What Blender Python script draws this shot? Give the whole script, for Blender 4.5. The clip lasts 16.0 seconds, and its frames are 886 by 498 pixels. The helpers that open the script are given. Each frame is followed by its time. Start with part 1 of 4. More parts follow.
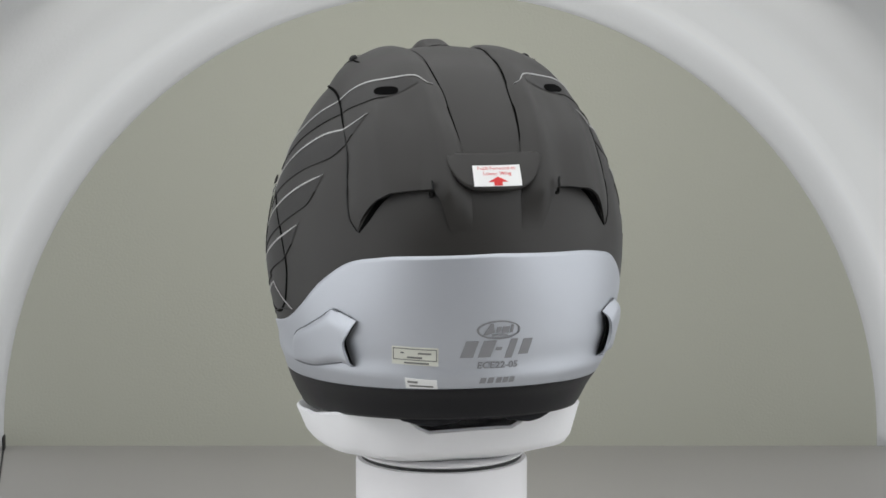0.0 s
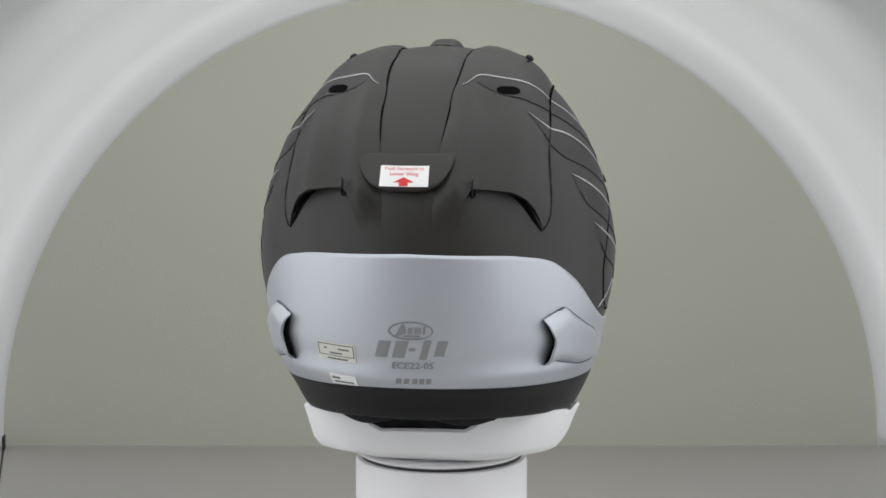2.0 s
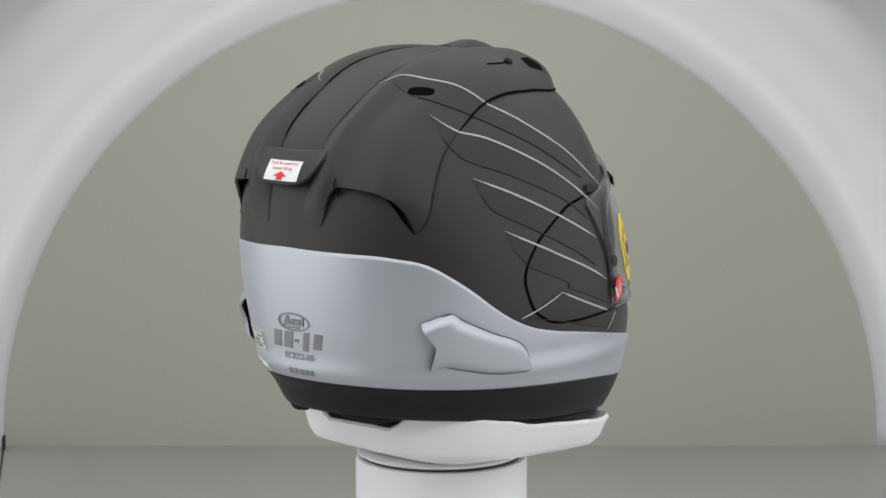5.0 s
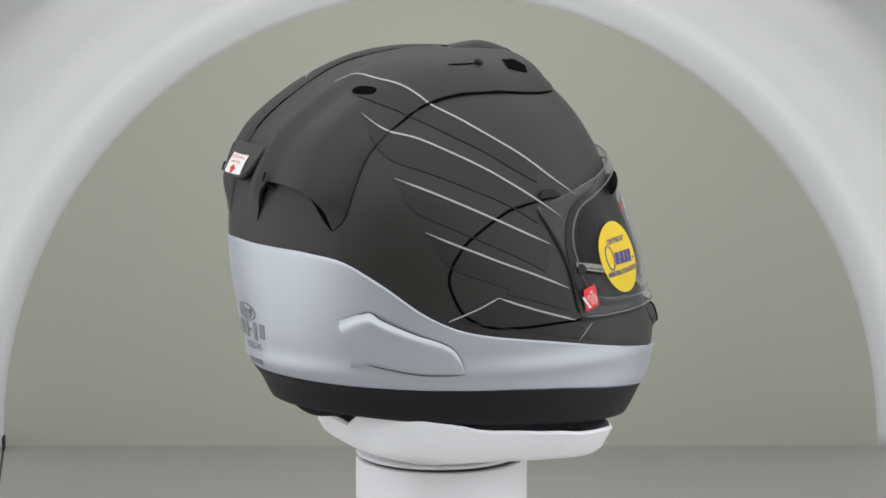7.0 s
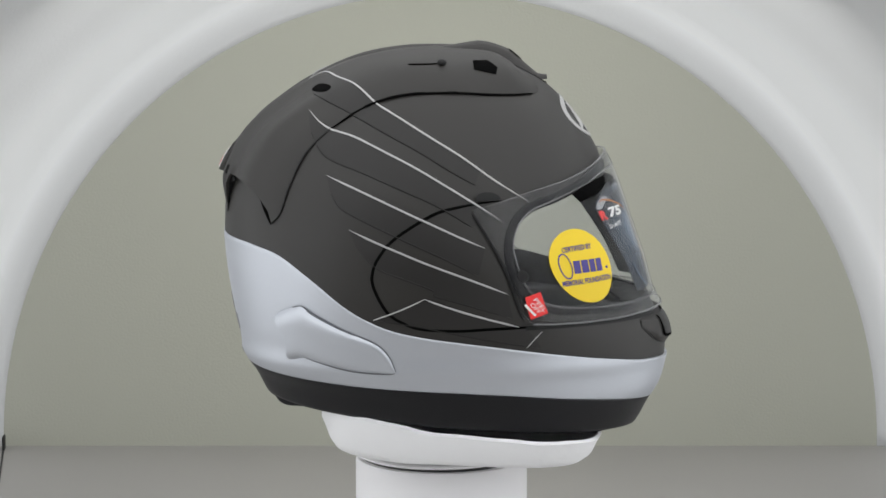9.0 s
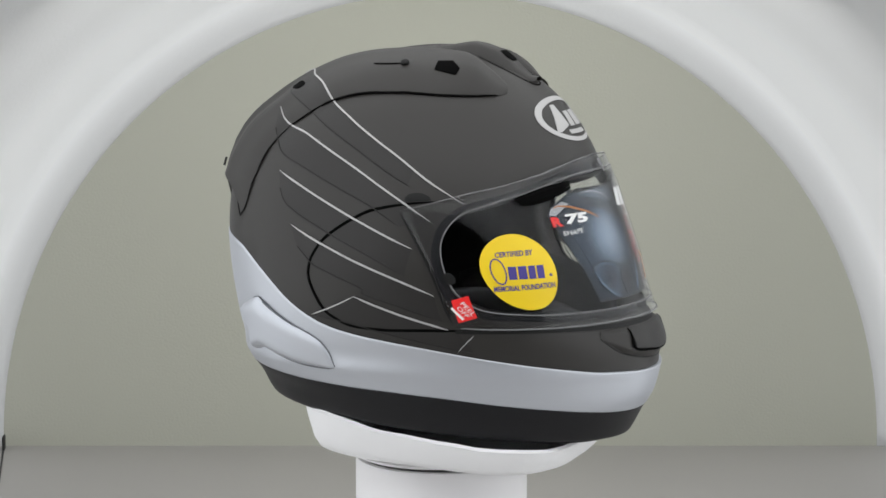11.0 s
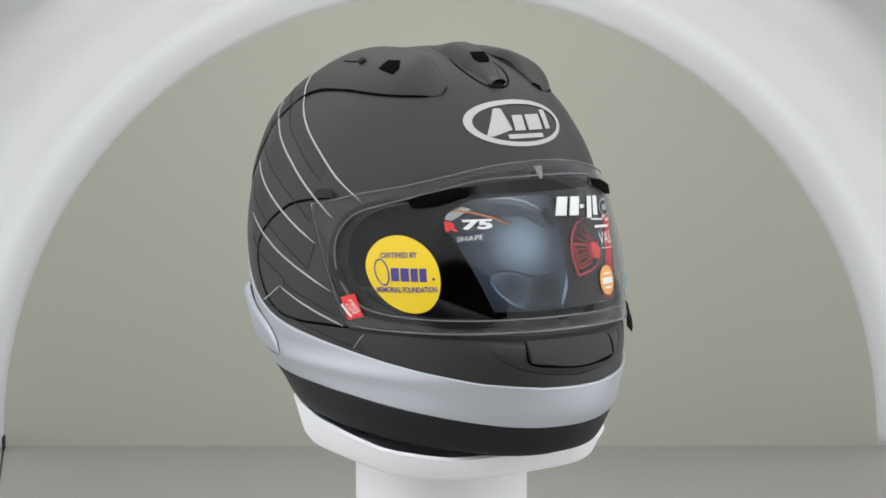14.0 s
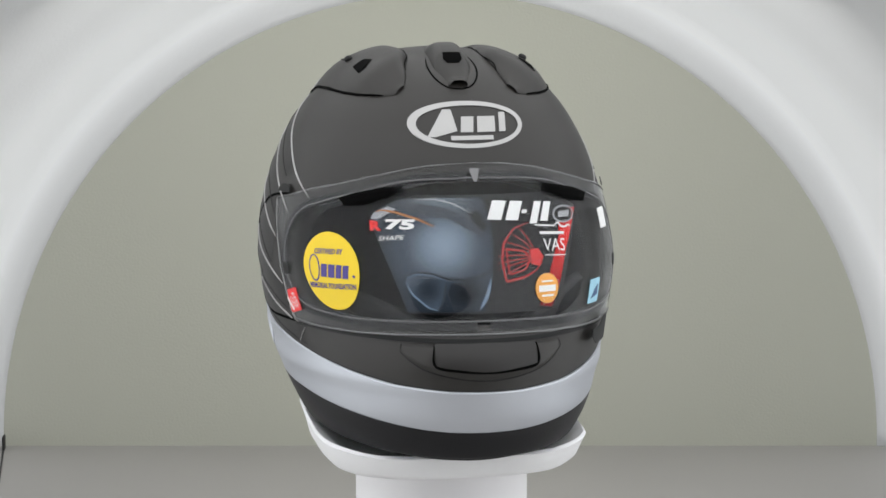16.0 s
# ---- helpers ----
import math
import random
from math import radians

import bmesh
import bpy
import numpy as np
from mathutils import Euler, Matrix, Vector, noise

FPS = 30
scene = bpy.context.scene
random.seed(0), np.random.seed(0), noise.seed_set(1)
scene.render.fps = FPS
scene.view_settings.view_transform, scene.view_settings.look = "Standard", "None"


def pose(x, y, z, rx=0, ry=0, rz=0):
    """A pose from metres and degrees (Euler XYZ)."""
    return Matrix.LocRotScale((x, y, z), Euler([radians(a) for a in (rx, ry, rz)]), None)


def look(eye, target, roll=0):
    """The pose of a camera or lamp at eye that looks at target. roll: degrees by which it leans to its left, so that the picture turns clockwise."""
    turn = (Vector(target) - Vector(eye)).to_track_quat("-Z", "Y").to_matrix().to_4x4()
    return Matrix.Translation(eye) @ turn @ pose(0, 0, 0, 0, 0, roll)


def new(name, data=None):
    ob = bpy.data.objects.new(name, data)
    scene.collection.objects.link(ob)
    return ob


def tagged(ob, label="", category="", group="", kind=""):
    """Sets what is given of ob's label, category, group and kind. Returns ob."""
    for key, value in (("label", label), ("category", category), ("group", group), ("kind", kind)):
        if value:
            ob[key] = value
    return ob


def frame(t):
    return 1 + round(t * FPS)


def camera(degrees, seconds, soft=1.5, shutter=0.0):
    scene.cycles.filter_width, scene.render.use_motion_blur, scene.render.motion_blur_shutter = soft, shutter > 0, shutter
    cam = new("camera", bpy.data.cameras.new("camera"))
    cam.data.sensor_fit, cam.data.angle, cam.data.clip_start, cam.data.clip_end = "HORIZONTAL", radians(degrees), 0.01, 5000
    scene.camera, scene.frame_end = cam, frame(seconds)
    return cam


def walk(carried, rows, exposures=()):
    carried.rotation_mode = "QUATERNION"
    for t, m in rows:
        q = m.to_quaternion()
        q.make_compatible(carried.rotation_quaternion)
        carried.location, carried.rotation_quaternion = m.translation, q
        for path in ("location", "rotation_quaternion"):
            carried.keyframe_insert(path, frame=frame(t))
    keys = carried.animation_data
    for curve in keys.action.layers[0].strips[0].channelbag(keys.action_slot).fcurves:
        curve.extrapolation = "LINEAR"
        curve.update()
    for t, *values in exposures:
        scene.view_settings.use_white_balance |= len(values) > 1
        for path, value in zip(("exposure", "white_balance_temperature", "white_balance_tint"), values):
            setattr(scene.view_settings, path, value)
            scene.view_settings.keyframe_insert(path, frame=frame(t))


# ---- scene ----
# ---------------------------------------------------------------- camera and motion
LIFT = 0.1561          # height of the turntable plan above the booth floor
BASE = 0.13            # helmet's own zero, above that plan
OFF_AXIS = 0.002       # the helmet's middle beside the turntable's axis
# the turntable's angle at each time, in degrees: 0 turns the helmet's back to the lens
TURNS = [(0.0, 14.4), (2.0, -8.6), (4.0, -31.56), (6.5, -60.65), (9.0, -89.33), (11.5, -117.5), (14.0, -145.4), (16.0, -167.6)]
cam = camera(22.18, 16.0, soft=1.6)
EYE = pose(0.0036, -1.64, 0.4744 + LIFT, 90 - 7.54, 0, 0)
walk(cam, [(0.0, EYE), (16.0, EYE)], exposures=[(0.0, -0.24), (4.0, -0.25), (7.0, -0.16), (9.0, -0.11), (12.5, -0.01), (16.0, 0.0)])

# ---------------------------------------------------------------- light
world = bpy.data.worlds.new("booth_dark")
world.use_nodes = True
world.node_tree.nodes["Background"].inputs[0].default_value = (0.8, 0.9, 1.0, 1)
world.node_tree.nodes["Background"].inputs[1].default_value = 0.15
scene.world = world


def area(name, m, sx, sy, watts, color=(1, 1, 1)):
    lamp = bpy.data.lights.new(name, "AREA")
    lamp.shape, lamp.size, lamp.size_y, lamp.energy, lamp.color = "RECTANGLE", sx, sy, watts, color
    ob = new(name, lamp)
    ob.matrix_world = m
    return ob


# Unseen lamps: one added overhead, one added to brighten the back wall.
area("unseen_top_lamp", look((0, -0.15, 0.74), (0, -0.15, 0)), 0.7, 1.2, 0.7, (1.0, 0.98, 0.95))
area("unseen_wall_fill", look((0, 0.72, 0.62), (0, 1.12, 0.08)), 0.7, 0.2, 1.28, (1.0, 0.99, 0.95))


# ---------------------------------------------------------------- materials
def mat(name, color, rough=0.5, metal=0.0, vary=0.06, scale=30.0, bump=0.0, bump_scale=400.0, fine=0.0, spec=0.5, coat=0.0, emit=None):
    m = bpy.data.materials.new(name)
    m.use_nodes = True
    nt = m.node_tree
    b = nt.nodes["Principled BSDF"]
    b.inputs["Roughness"].default_value = rough
    b.inputs["Metallic"].default_value = metal
    b.inputs["Specular IOR Level"].default_value = spec
    b.inputs["Coat Weight"].default_value = coat
    co = nt.nodes.new("ShaderNodeTexCoord")
    n1 = nt.nodes.new("ShaderNodeTexNoise")
    n1.inputs["Scale"].default_value, n1.inputs["Detail"].default_value = scale, 4
    n2 = nt.nodes.new("ShaderNodeTexNoise")
    n2.inputs["Scale"].default_value, n2.inputs["Detail"].default_value = bump_scale, 3
    nt.links.new(co.outputs["Object"], n1.inputs["Vector"])
    nt.links.new(co.outputs["Object"], n2.inputs["Vector"])
    mix = nt.nodes.new("ShaderNodeMix")
    mix.data_type = "RGBA"
    lo = [max(0, c * (1 - vary)) for c in color]
    hi = [min(1, c * (1 + vary)) for c in color]
    mix.inputs[6].default_value, mix.inputs[7].default_value = (*lo, 1), (*hi, 1)
    nt.links.new(n1.outputs["Fac"], mix.inputs[0])
    last = mix.outputs[2]
    if fine:
        mix2 = nt.nodes.new("ShaderNodeMix")
        mix2.data_type, mix2.blend_type = "RGBA", "MULTIPLY"
        ramp = nt.nodes.new("ShaderNodeMapRange")
        ramp.inputs[3].default_value, ramp.inputs[4].default_value = 1 - fine, 1 + fine
        nt.links.new(n2.outputs["Fac"], ramp.inputs[0])
        mix2.inputs[0].default_value = 1
        nt.links.new(last, mix2.inputs[6])
        nt.links.new(ramp.outputs[0], mix2.inputs[7])
        last = mix2.outputs[2]
    nt.links.new(last, b.inputs["Base Color"])
    mr = nt.nodes.new("ShaderNodeMapRange")
    mr.inputs[3].default_value, mr.inputs[4].default_value = max(0.02, rough - 0.05), min(1, rough + 0.05)
    nt.links.new(n1.outputs["Fac"], mr.inputs[0])
    nt.links.new(mr.outputs[0], b.inputs["Roughness"])
    if bump:
        bp = nt.nodes.new("ShaderNodeBump")
        bp.inputs["Strength"].default_value, bp.inputs["Distance"].default_value = 1.0, bump
        nt.links.new(n2.outputs["Fac"], bp.inputs["Height"])
        nt.links.new(bp.outputs[0], b.inputs["Normal"])
    if emit:
        b.inputs["Emission Color"].default_value, b.inputs["Emission Strength"].default_value = (*emit[:3], 1), emit[3]
    return m


def clear_plastic(name, tint, rough=0.09):
    """Clear sheet: sees straight through, and gleams more at grazing angles."""
    m = bpy.data.materials.new(name)
    m.use_nodes = True
    nt = m.node_tree
    nt.nodes.remove(nt.nodes["Principled BSDF"])
    clear, gloss, mix, face, power, scale = (nt.nodes.new(k) for k in ("ShaderNodeBsdfTransparent", "ShaderNodeBsdfGlossy", "ShaderNodeMixShader", "ShaderNodeLayerWeight",
                                                                      "ShaderNodeMath", "ShaderNodeMath"))
    clear.inputs["Color"].default_value = (*tint, 1)
    gloss.inputs["Roughness"].default_value = rough
    power.operation, scale.operation = "POWER", "MULTIPLY_ADD"
    power.inputs[1].default_value = 5
    scale.inputs[1].default_value, scale.inputs[2].default_value = 0.75, 0.014
    nt.links.new(face.outputs["Facing"], power.inputs[0])
    nt.links.new(power.outputs[0], scale.inputs[0])
    nt.links.new(scale.outputs[0], mix.inputs[0])
    nt.links.new(clear.outputs[0], mix.inputs[1])
    nt.links.new(gloss.outputs[0], mix.inputs[2])
    nt.links.new(mix.outputs[0], nt.nodes["Material Output"].inputs["Surface"])
    return m


M_WALL = mat("grey_backdrop", (0.50, 0.505, 0.435), 0.9, vary=0.03, scale=3, bump=0.0004, bump_scale=300)
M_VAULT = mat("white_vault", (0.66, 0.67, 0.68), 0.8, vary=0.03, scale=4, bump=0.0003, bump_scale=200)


def paint_glow(m, rows):
    """Adds a painted glow to the vault, as strong at each y as the rows say."""
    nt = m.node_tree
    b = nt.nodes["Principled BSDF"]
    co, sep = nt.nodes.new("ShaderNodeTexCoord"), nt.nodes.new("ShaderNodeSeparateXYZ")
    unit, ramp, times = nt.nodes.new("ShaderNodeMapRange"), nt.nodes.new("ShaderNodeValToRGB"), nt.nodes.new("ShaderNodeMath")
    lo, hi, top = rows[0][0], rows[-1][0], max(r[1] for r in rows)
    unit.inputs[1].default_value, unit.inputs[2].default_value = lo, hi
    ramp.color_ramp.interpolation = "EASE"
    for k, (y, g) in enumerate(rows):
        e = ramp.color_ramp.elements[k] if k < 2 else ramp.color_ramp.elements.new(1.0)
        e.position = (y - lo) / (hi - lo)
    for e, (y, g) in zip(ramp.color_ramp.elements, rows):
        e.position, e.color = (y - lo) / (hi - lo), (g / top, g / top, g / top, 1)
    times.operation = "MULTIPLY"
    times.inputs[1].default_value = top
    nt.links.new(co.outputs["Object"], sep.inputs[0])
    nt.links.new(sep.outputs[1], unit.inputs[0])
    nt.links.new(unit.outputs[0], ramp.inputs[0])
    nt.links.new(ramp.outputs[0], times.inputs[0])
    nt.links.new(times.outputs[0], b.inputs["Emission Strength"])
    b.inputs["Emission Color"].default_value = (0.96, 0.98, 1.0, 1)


# Added glow: front rows light the helmet unseen, back rows paint the bright arch.
paint_glow(M_VAULT, [(-1.5, 0.85), (-0.95, 1.28), (0.1, 1.0), (0.42, 0.05), (0.65, 0.10), (0.85, 0.22), (1.05, 0.34), (1.178, 0.33), (1.193, 0.18), (1.2, 0.05)])
M_FLOOR = mat("white_floor", (0.41, 0.398, 0.382), 0.6, vary=0.04, scale=6, bump=0.0002)
# For the unseen, added room: dark, so that reflections stay low.
M_ROOM = mat("unseen_room_grey", (0.16, 0.16, 0.165), 0.9, vary=0.05, scale=3)
M_POST = mat("white_post", (0.80, 0.79, 0.80), 0.45, vary=0.03, scale=9)
M_FOAM = mat("white_foam", (0.82, 0.82, 0.83), 0.85, vary=0.03, scale=20, bump=0.0006, bump_scale=60)
M_DARK = mat("flat_charcoal", (0.0186, 0.0169, 0.0150), 0.48, spec=0.45, metal=0.0, vary=0.08, scale=14, bump=0.00003, bump_scale=2500, fine=0.10)
M_FEATHER = mat("flat_black_print", (0.0152, 0.0140, 0.0132), 0.48, spec=0.40, metal=0.0, vary=0.08, scale=14, bump=0.00003, bump_scale=2500, fine=0.10)
M_SILVER = mat("flat_silver", (0.50, 0.52, 0.56), 0.46, metal=0.7, vary=0.04, scale=10, bump=0.00002, bump_scale=3000, fine=0.05)
M_RIM = mat("black_rubber", (0.0080, 0.0080, 0.0095), 0.45, spec=0.25, vary=0.15, scale=40, bump=0.00004, bump_scale=1800)
M_BLACK = mat("black_plastic", (0.005, 0.005, 0.005), 0.5, spec=0.3, vary=0.2, scale=60)
M_LINER = mat("black_liner_cloth", (0.020, 0.020, 0.022), 0.95, spec=0.1, vary=0.3, scale=80, bump=0.0004, bump_scale=900)
M_PAD = mat("dark_pad_cloth", (0.048, 0.048, 0.051), 0.95, spec=0.1, vary=0.3, scale=60, bump=0.0004, bump_scale=700)
M_LINE = mat("silver_print", (0.42, 0.415, 0.41), 0.5, metal=0.2, vary=0.05)
M_VISOR = clear_plastic("clear_visor", (0.96, 0.965, 0.97), 0.06)
M_EDGE = mat("dark_print_edge", (0.0105, 0.0098, 0.009), 0.6, spec=0.35, vary=0.1)
M_SEAM = mat("silver_seam", (0.15, 0.155, 0.17), 0.5, metal=0.5)
M_GREY = mat("grey_print", (0.22, 0.22, 0.23), 0.5, vary=0.06)
M_PAPER = mat("white_paper", (0.80, 0.80, 0.79), 0.55, vary=0.03)
M_CREAM = mat("cream_paper", (0.62, 0.62, 0.55), 0.6, vary=0.04)
M_INK = mat("faded_ink", (0.16, 0.16, 0.15), 0.6)
M_RED = mat("red_ink", (0.62, 0.02, 0.02), 0.5)
M_REDTAB = mat("red_film", (0.80, 0.02, 0.02), 0.35, vary=0.05)
M_REDPRINT = mat("red_card_print", (0.62, 0.02, 0.02), 0.4, vary=0.35, scale=60)
M_YELLOW = mat("yellow_film", (0.79, 0.56, 0.004), 0.45, vary=0.04)
M_INDIGO = mat("indigo_ink", (0.05, 0.035, 0.22), 0.5)
M_CARD = mat("black_card", (0.005, 0.005, 0.006), 0.35, spec=0.25, vary=0.2)
M_SKYBLUE = mat("pale_blue_print", (0.13, 0.19, 0.27), 0.35, vary=0.35, scale=30)
M_BLUEDARK = mat("dark_blue_print", (0.022, 0.032, 0.046), 0.35, vary=0.5, scale=40)
M_ORANGE = mat("copper_print", (0.42, 0.16, 0.05), 0.4, vary=0.3, scale=90)
M_AMBER = mat("amber_film", (0.80, 0.36, 0.06), 0.4, vary=0.15, scale=60)
M_CYAN = mat("cyan_film", (0.30, 0.55, 0.68), 0.4, vary=0.2, scale=80)
M_NAVY = mat("navy_ink", (0.02, 0.06, 0.16), 0.4)
M_BEAD = mat("pale_visor_bead", (0.17, 0.17, 0.175), 0.25, vary=0.05)
M_STEEL = mat("dark_gap", (0.02, 0.02, 0.02), 0.6)
# Glossless near-black: seams, brow vents, and shade painted in holes and outlets.
M_GAP = mat("black_gap_and_shade", (0.0015, 0.0015, 0.0015), 0.9, spec=0.05, vary=0.3)


# ---------------------------------------------------------------- mesh helpers
def obj(name, verts, faces, material, parent=None, label="", smooth=True, mods=()):
    me = bpy.data.meshes.new(name)
    me.from_pydata([tuple(map(float, v)) for v in verts], [], faces)
    me.materials.append(material)
    ob = new(name, me)
    finish(ob, parent, label, smooth)
    return ob


def finish(ob, parent=None, label="", smooth=True, merge=0.0, angle=40):
    bm = bmesh.new()
    bm.from_mesh(ob.data)
    if merge:
        bmesh.ops.remove_doubles(bm, verts=bm.verts, dist=merge)
    bmesh.ops.recalc_face_normals(bm, faces=bm.faces)
    for f in bm.faces:
        f.smooth = smooth
    if smooth:
        for e in bm.edges:
            if len(e.link_faces) == 2 and e.calc_face_angle(0) > radians(angle):
                e.smooth = False
    bm.to_mesh(ob.data)
    bm.free()
    if parent:
        ob.parent = parent
    if label:
        tagged(ob, label)
    return ob


def solid(ob, thick, offset=-1.0):
    m = ob.modifiers.new("thickness", "SOLIDIFY")
    m.thickness, m.offset, m.use_even_offset = thick, offset, False
    return ob


def grid_faces(nu, nv, closed=False, base=0):
    out = []
    for i in range(nu if closed else nu - 1):
        for j in range(nv - 1):
            a, b = base + i * nv, base + ((i + 1) % nu) * nv
            out.append((a + j, b + j, b + j + 1, a + j + 1))
    return out


def smoothstep(a, b, x):
    u = np.clip((np.asarray(x, float) - a) / (b - a), 0, 1)
    return u * u * (3 - 2 * u)


# ---------------------------------------------------------------- helmet form
# sections from crown to neck: back y, back z, front y, front z, half width
FORM = np.array([
    (-0.0014, 0.4061, -0.0014, 0.4061, 0), (-0.032, 0.4032, 0.0293, 0.402, 0.0307), (-0.0648, 0.3955, 0.0518, 0.3946, 0.0552),
    (-0.0894, 0.384, 0.0723, 0.3836, 0.0737), (-0.1141, 0.3672, 0.0921, 0.366, 0.091), (-0.1349, 0.3479, 0.1067, 0.3467, 0.1039),
    (-0.1466, 0.3261, 0.1168, 0.3282, 0.1131), (-0.1530, 0.3033, 0.1238, 0.3054, 0.1207), (-0.1550, 0.2784, 0.133, 0.2784, 0.1259),
    (-0.1540, 0.2576, 0.142, 0.2534, 0.1275), (-0.1506, 0.2325, 0.1525, 0.2262, 0.1250), (-0.1455, 0.2094, 0.1650, 0.2052, 0.1200),
    (-0.1411, 0.1884, 0.1662, 0.1863, 0.1152), (-0.1376, 0.1799, 0.162, 0.1651, 0.1105), (-0.1318, 0.1715, 0.153, 0.1494, 0.105),
    (-0.1240, 0.1566, 0.144, 0.1333, 0.0965), (-0.1145, 0.1469, 0.1320, 0.1239, 0.087), (-0.0990, 0.1418, 0.1120, 0.1184, 0.0755)])
FORM[:, (1, 3)] -= BASE


def skin0(phi, v):
    """The helmet's outside: phi in degrees from the face (0) by its right side (90) to the back (180), v from crown (0) to neck (17)."""
    phi, v = np.broadcast_arrays(np.asarray(phi, float), np.asarray(v, float))
    n = len(FORM) - 1
    vv = np.clip(v, 0, n)
    i = np.clip(np.floor(vv).astype(int), 0, n - 1)
    u = (vv - i)[..., None]
    p0, p1, p2, p3 = (FORM[np.clip(i + k, 0, n)] for k in (-1, 0, 1, 2))
    q = 0.5 * (2 * p1 + (p2 - p0) * u + (2 * p0 - 5 * p1 + 4 * p2 - p3) * u * u + (3 * p1 - p0 - 3 * p2 + p3) * u ** 3)
    yr, zr, yf, zf, a = np.moveaxis(q, -1, 0)
    s, c = np.sin(np.radians(phi)), np.cos(np.radians(phi))
    e, h = 2 / 2.04, (yf - yr) / 2
    narrow = 1 - 0.085 * smoothstep(8.6, 11.4, v) * (1 - 0.7 * smoothstep(12.4, 14.4, v)) * (c + 0.14)      # the chin is slimmer than the nape
    x = a * np.sign(s) * np.abs(s) ** e * narrow
    y = (yf + yr) / 2 + h * np.sign(c) * np.abs(c) ** e
    z = zr + (zf - zr) * (y - yr) / np.maximum(yf - yr, 1e-9)
    return np.stack([x, y, z], -1)


def normal(phi, v):
    v = np.clip(v, 0.02, 16.98)
    du = skin0(phi + 0.5, v) - skin0(phi - 0.5, v)
    dv = skin0(phi, v + 0.02) - skin0(phi, v - 0.02)
    n = np.cross(du, dv)
    n = n / np.maximum(np.linalg.norm(n, axis=-1, keepdims=True), 1e-12)
    out = skin0(phi, v) - np.array([0, 0, 0.09])
    return n * np.sign((n * out).sum(-1, keepdims=True) + 1e-12)


def skin(phi, v, off=0.0):
    phi, v, off = np.broadcast_arrays(np.asarray(phi, float), np.asarray(v, float), np.asarray(off, float))
    return skin0(phi, v) + normal(phi, v) * off[..., None]


def table(x, rows):
    """A smooth value between the rows (x, value)."""
    r = np.array(sorted(rows), float)
    out = np.interp(x, r[:, 0], r[:, 1])
    for d in (1.0, 2.0):
        out = out + np.interp(np.asarray(x) - d, r[:, 0], r[:, 1]) + np.interp(np.asarray(x) + d, r[:, 0], r[:, 1])
    return out / 5


PORT = 68.5
PORT_TOP = [(0, 6.25), (15, 6.3), (34, 6.68), (48, 6.98), (57, 7.15), (63, 7.45), (66.5, 7.85), (68, 8.3), (PORT, 8.75)]
PORT_LOW = [(0, 10.02), (32, 10.05), (48, 10.0), (58, 9.92), (64, 9.7), (67, 9.4), (68, 9.1), (PORT, 8.75)]
SILVER_TOP = [(0, 12.17), (13, 12.16), (33, 12.03), (53, 11.68), (64, 11.46), (81, 11.09), (89, 10.93), (97, 10.78), (104, 10.6), (108.7, 10.38),
              (114, 10.03), (122, 9.38), (128, 8.98), (132.7, 8.66), (137, 8.5), (148, 8.32), (156, 8.28), (180, 8.19)]
SILVER_LOW = [(0, 13.68), (12, 13.67), (22, 13.62), (36, 13.5), (60, 13.27), (76, 13.08), (90, 13.0), (120, 13.0), (147, 12.94), (160, 12.86), (180, 12.82)]


def ridge(v):
    return 0.0010 * smoothstep(10.0, 11.2, v) - 0.0006 * np.exp(-((v - 11.45) / 0.35) ** 2) + 0.0008 * np.exp(-((v - 12.0) / 0.32) ** 2)


# ---------------------------------------------------------------- booth
BACK, RAD, COVE, MOUTH, FRONT, SIDE, TALL = 1.2, 0.606, 0.050, -1.5, -3.0, 1.6, 1.5


def slab(name, lo, hi, material, label, category):
    v = [(x, y, z) for z in (lo[2], hi[2]) for x, y in ((lo[0], lo[1]), (hi[0], lo[1]), (hi[0], hi[1]), (lo[0], hi[1]))]
    ob = obj(name, v, [(0, 1, 2, 3), (7, 6, 5, 4), (0, 4, 5, 1), (1, 5, 6, 2), (2, 6, 7, 3), (3, 7, 4, 0)], material, smooth=False)
    return tagged(ob, label, category, kind="structure")


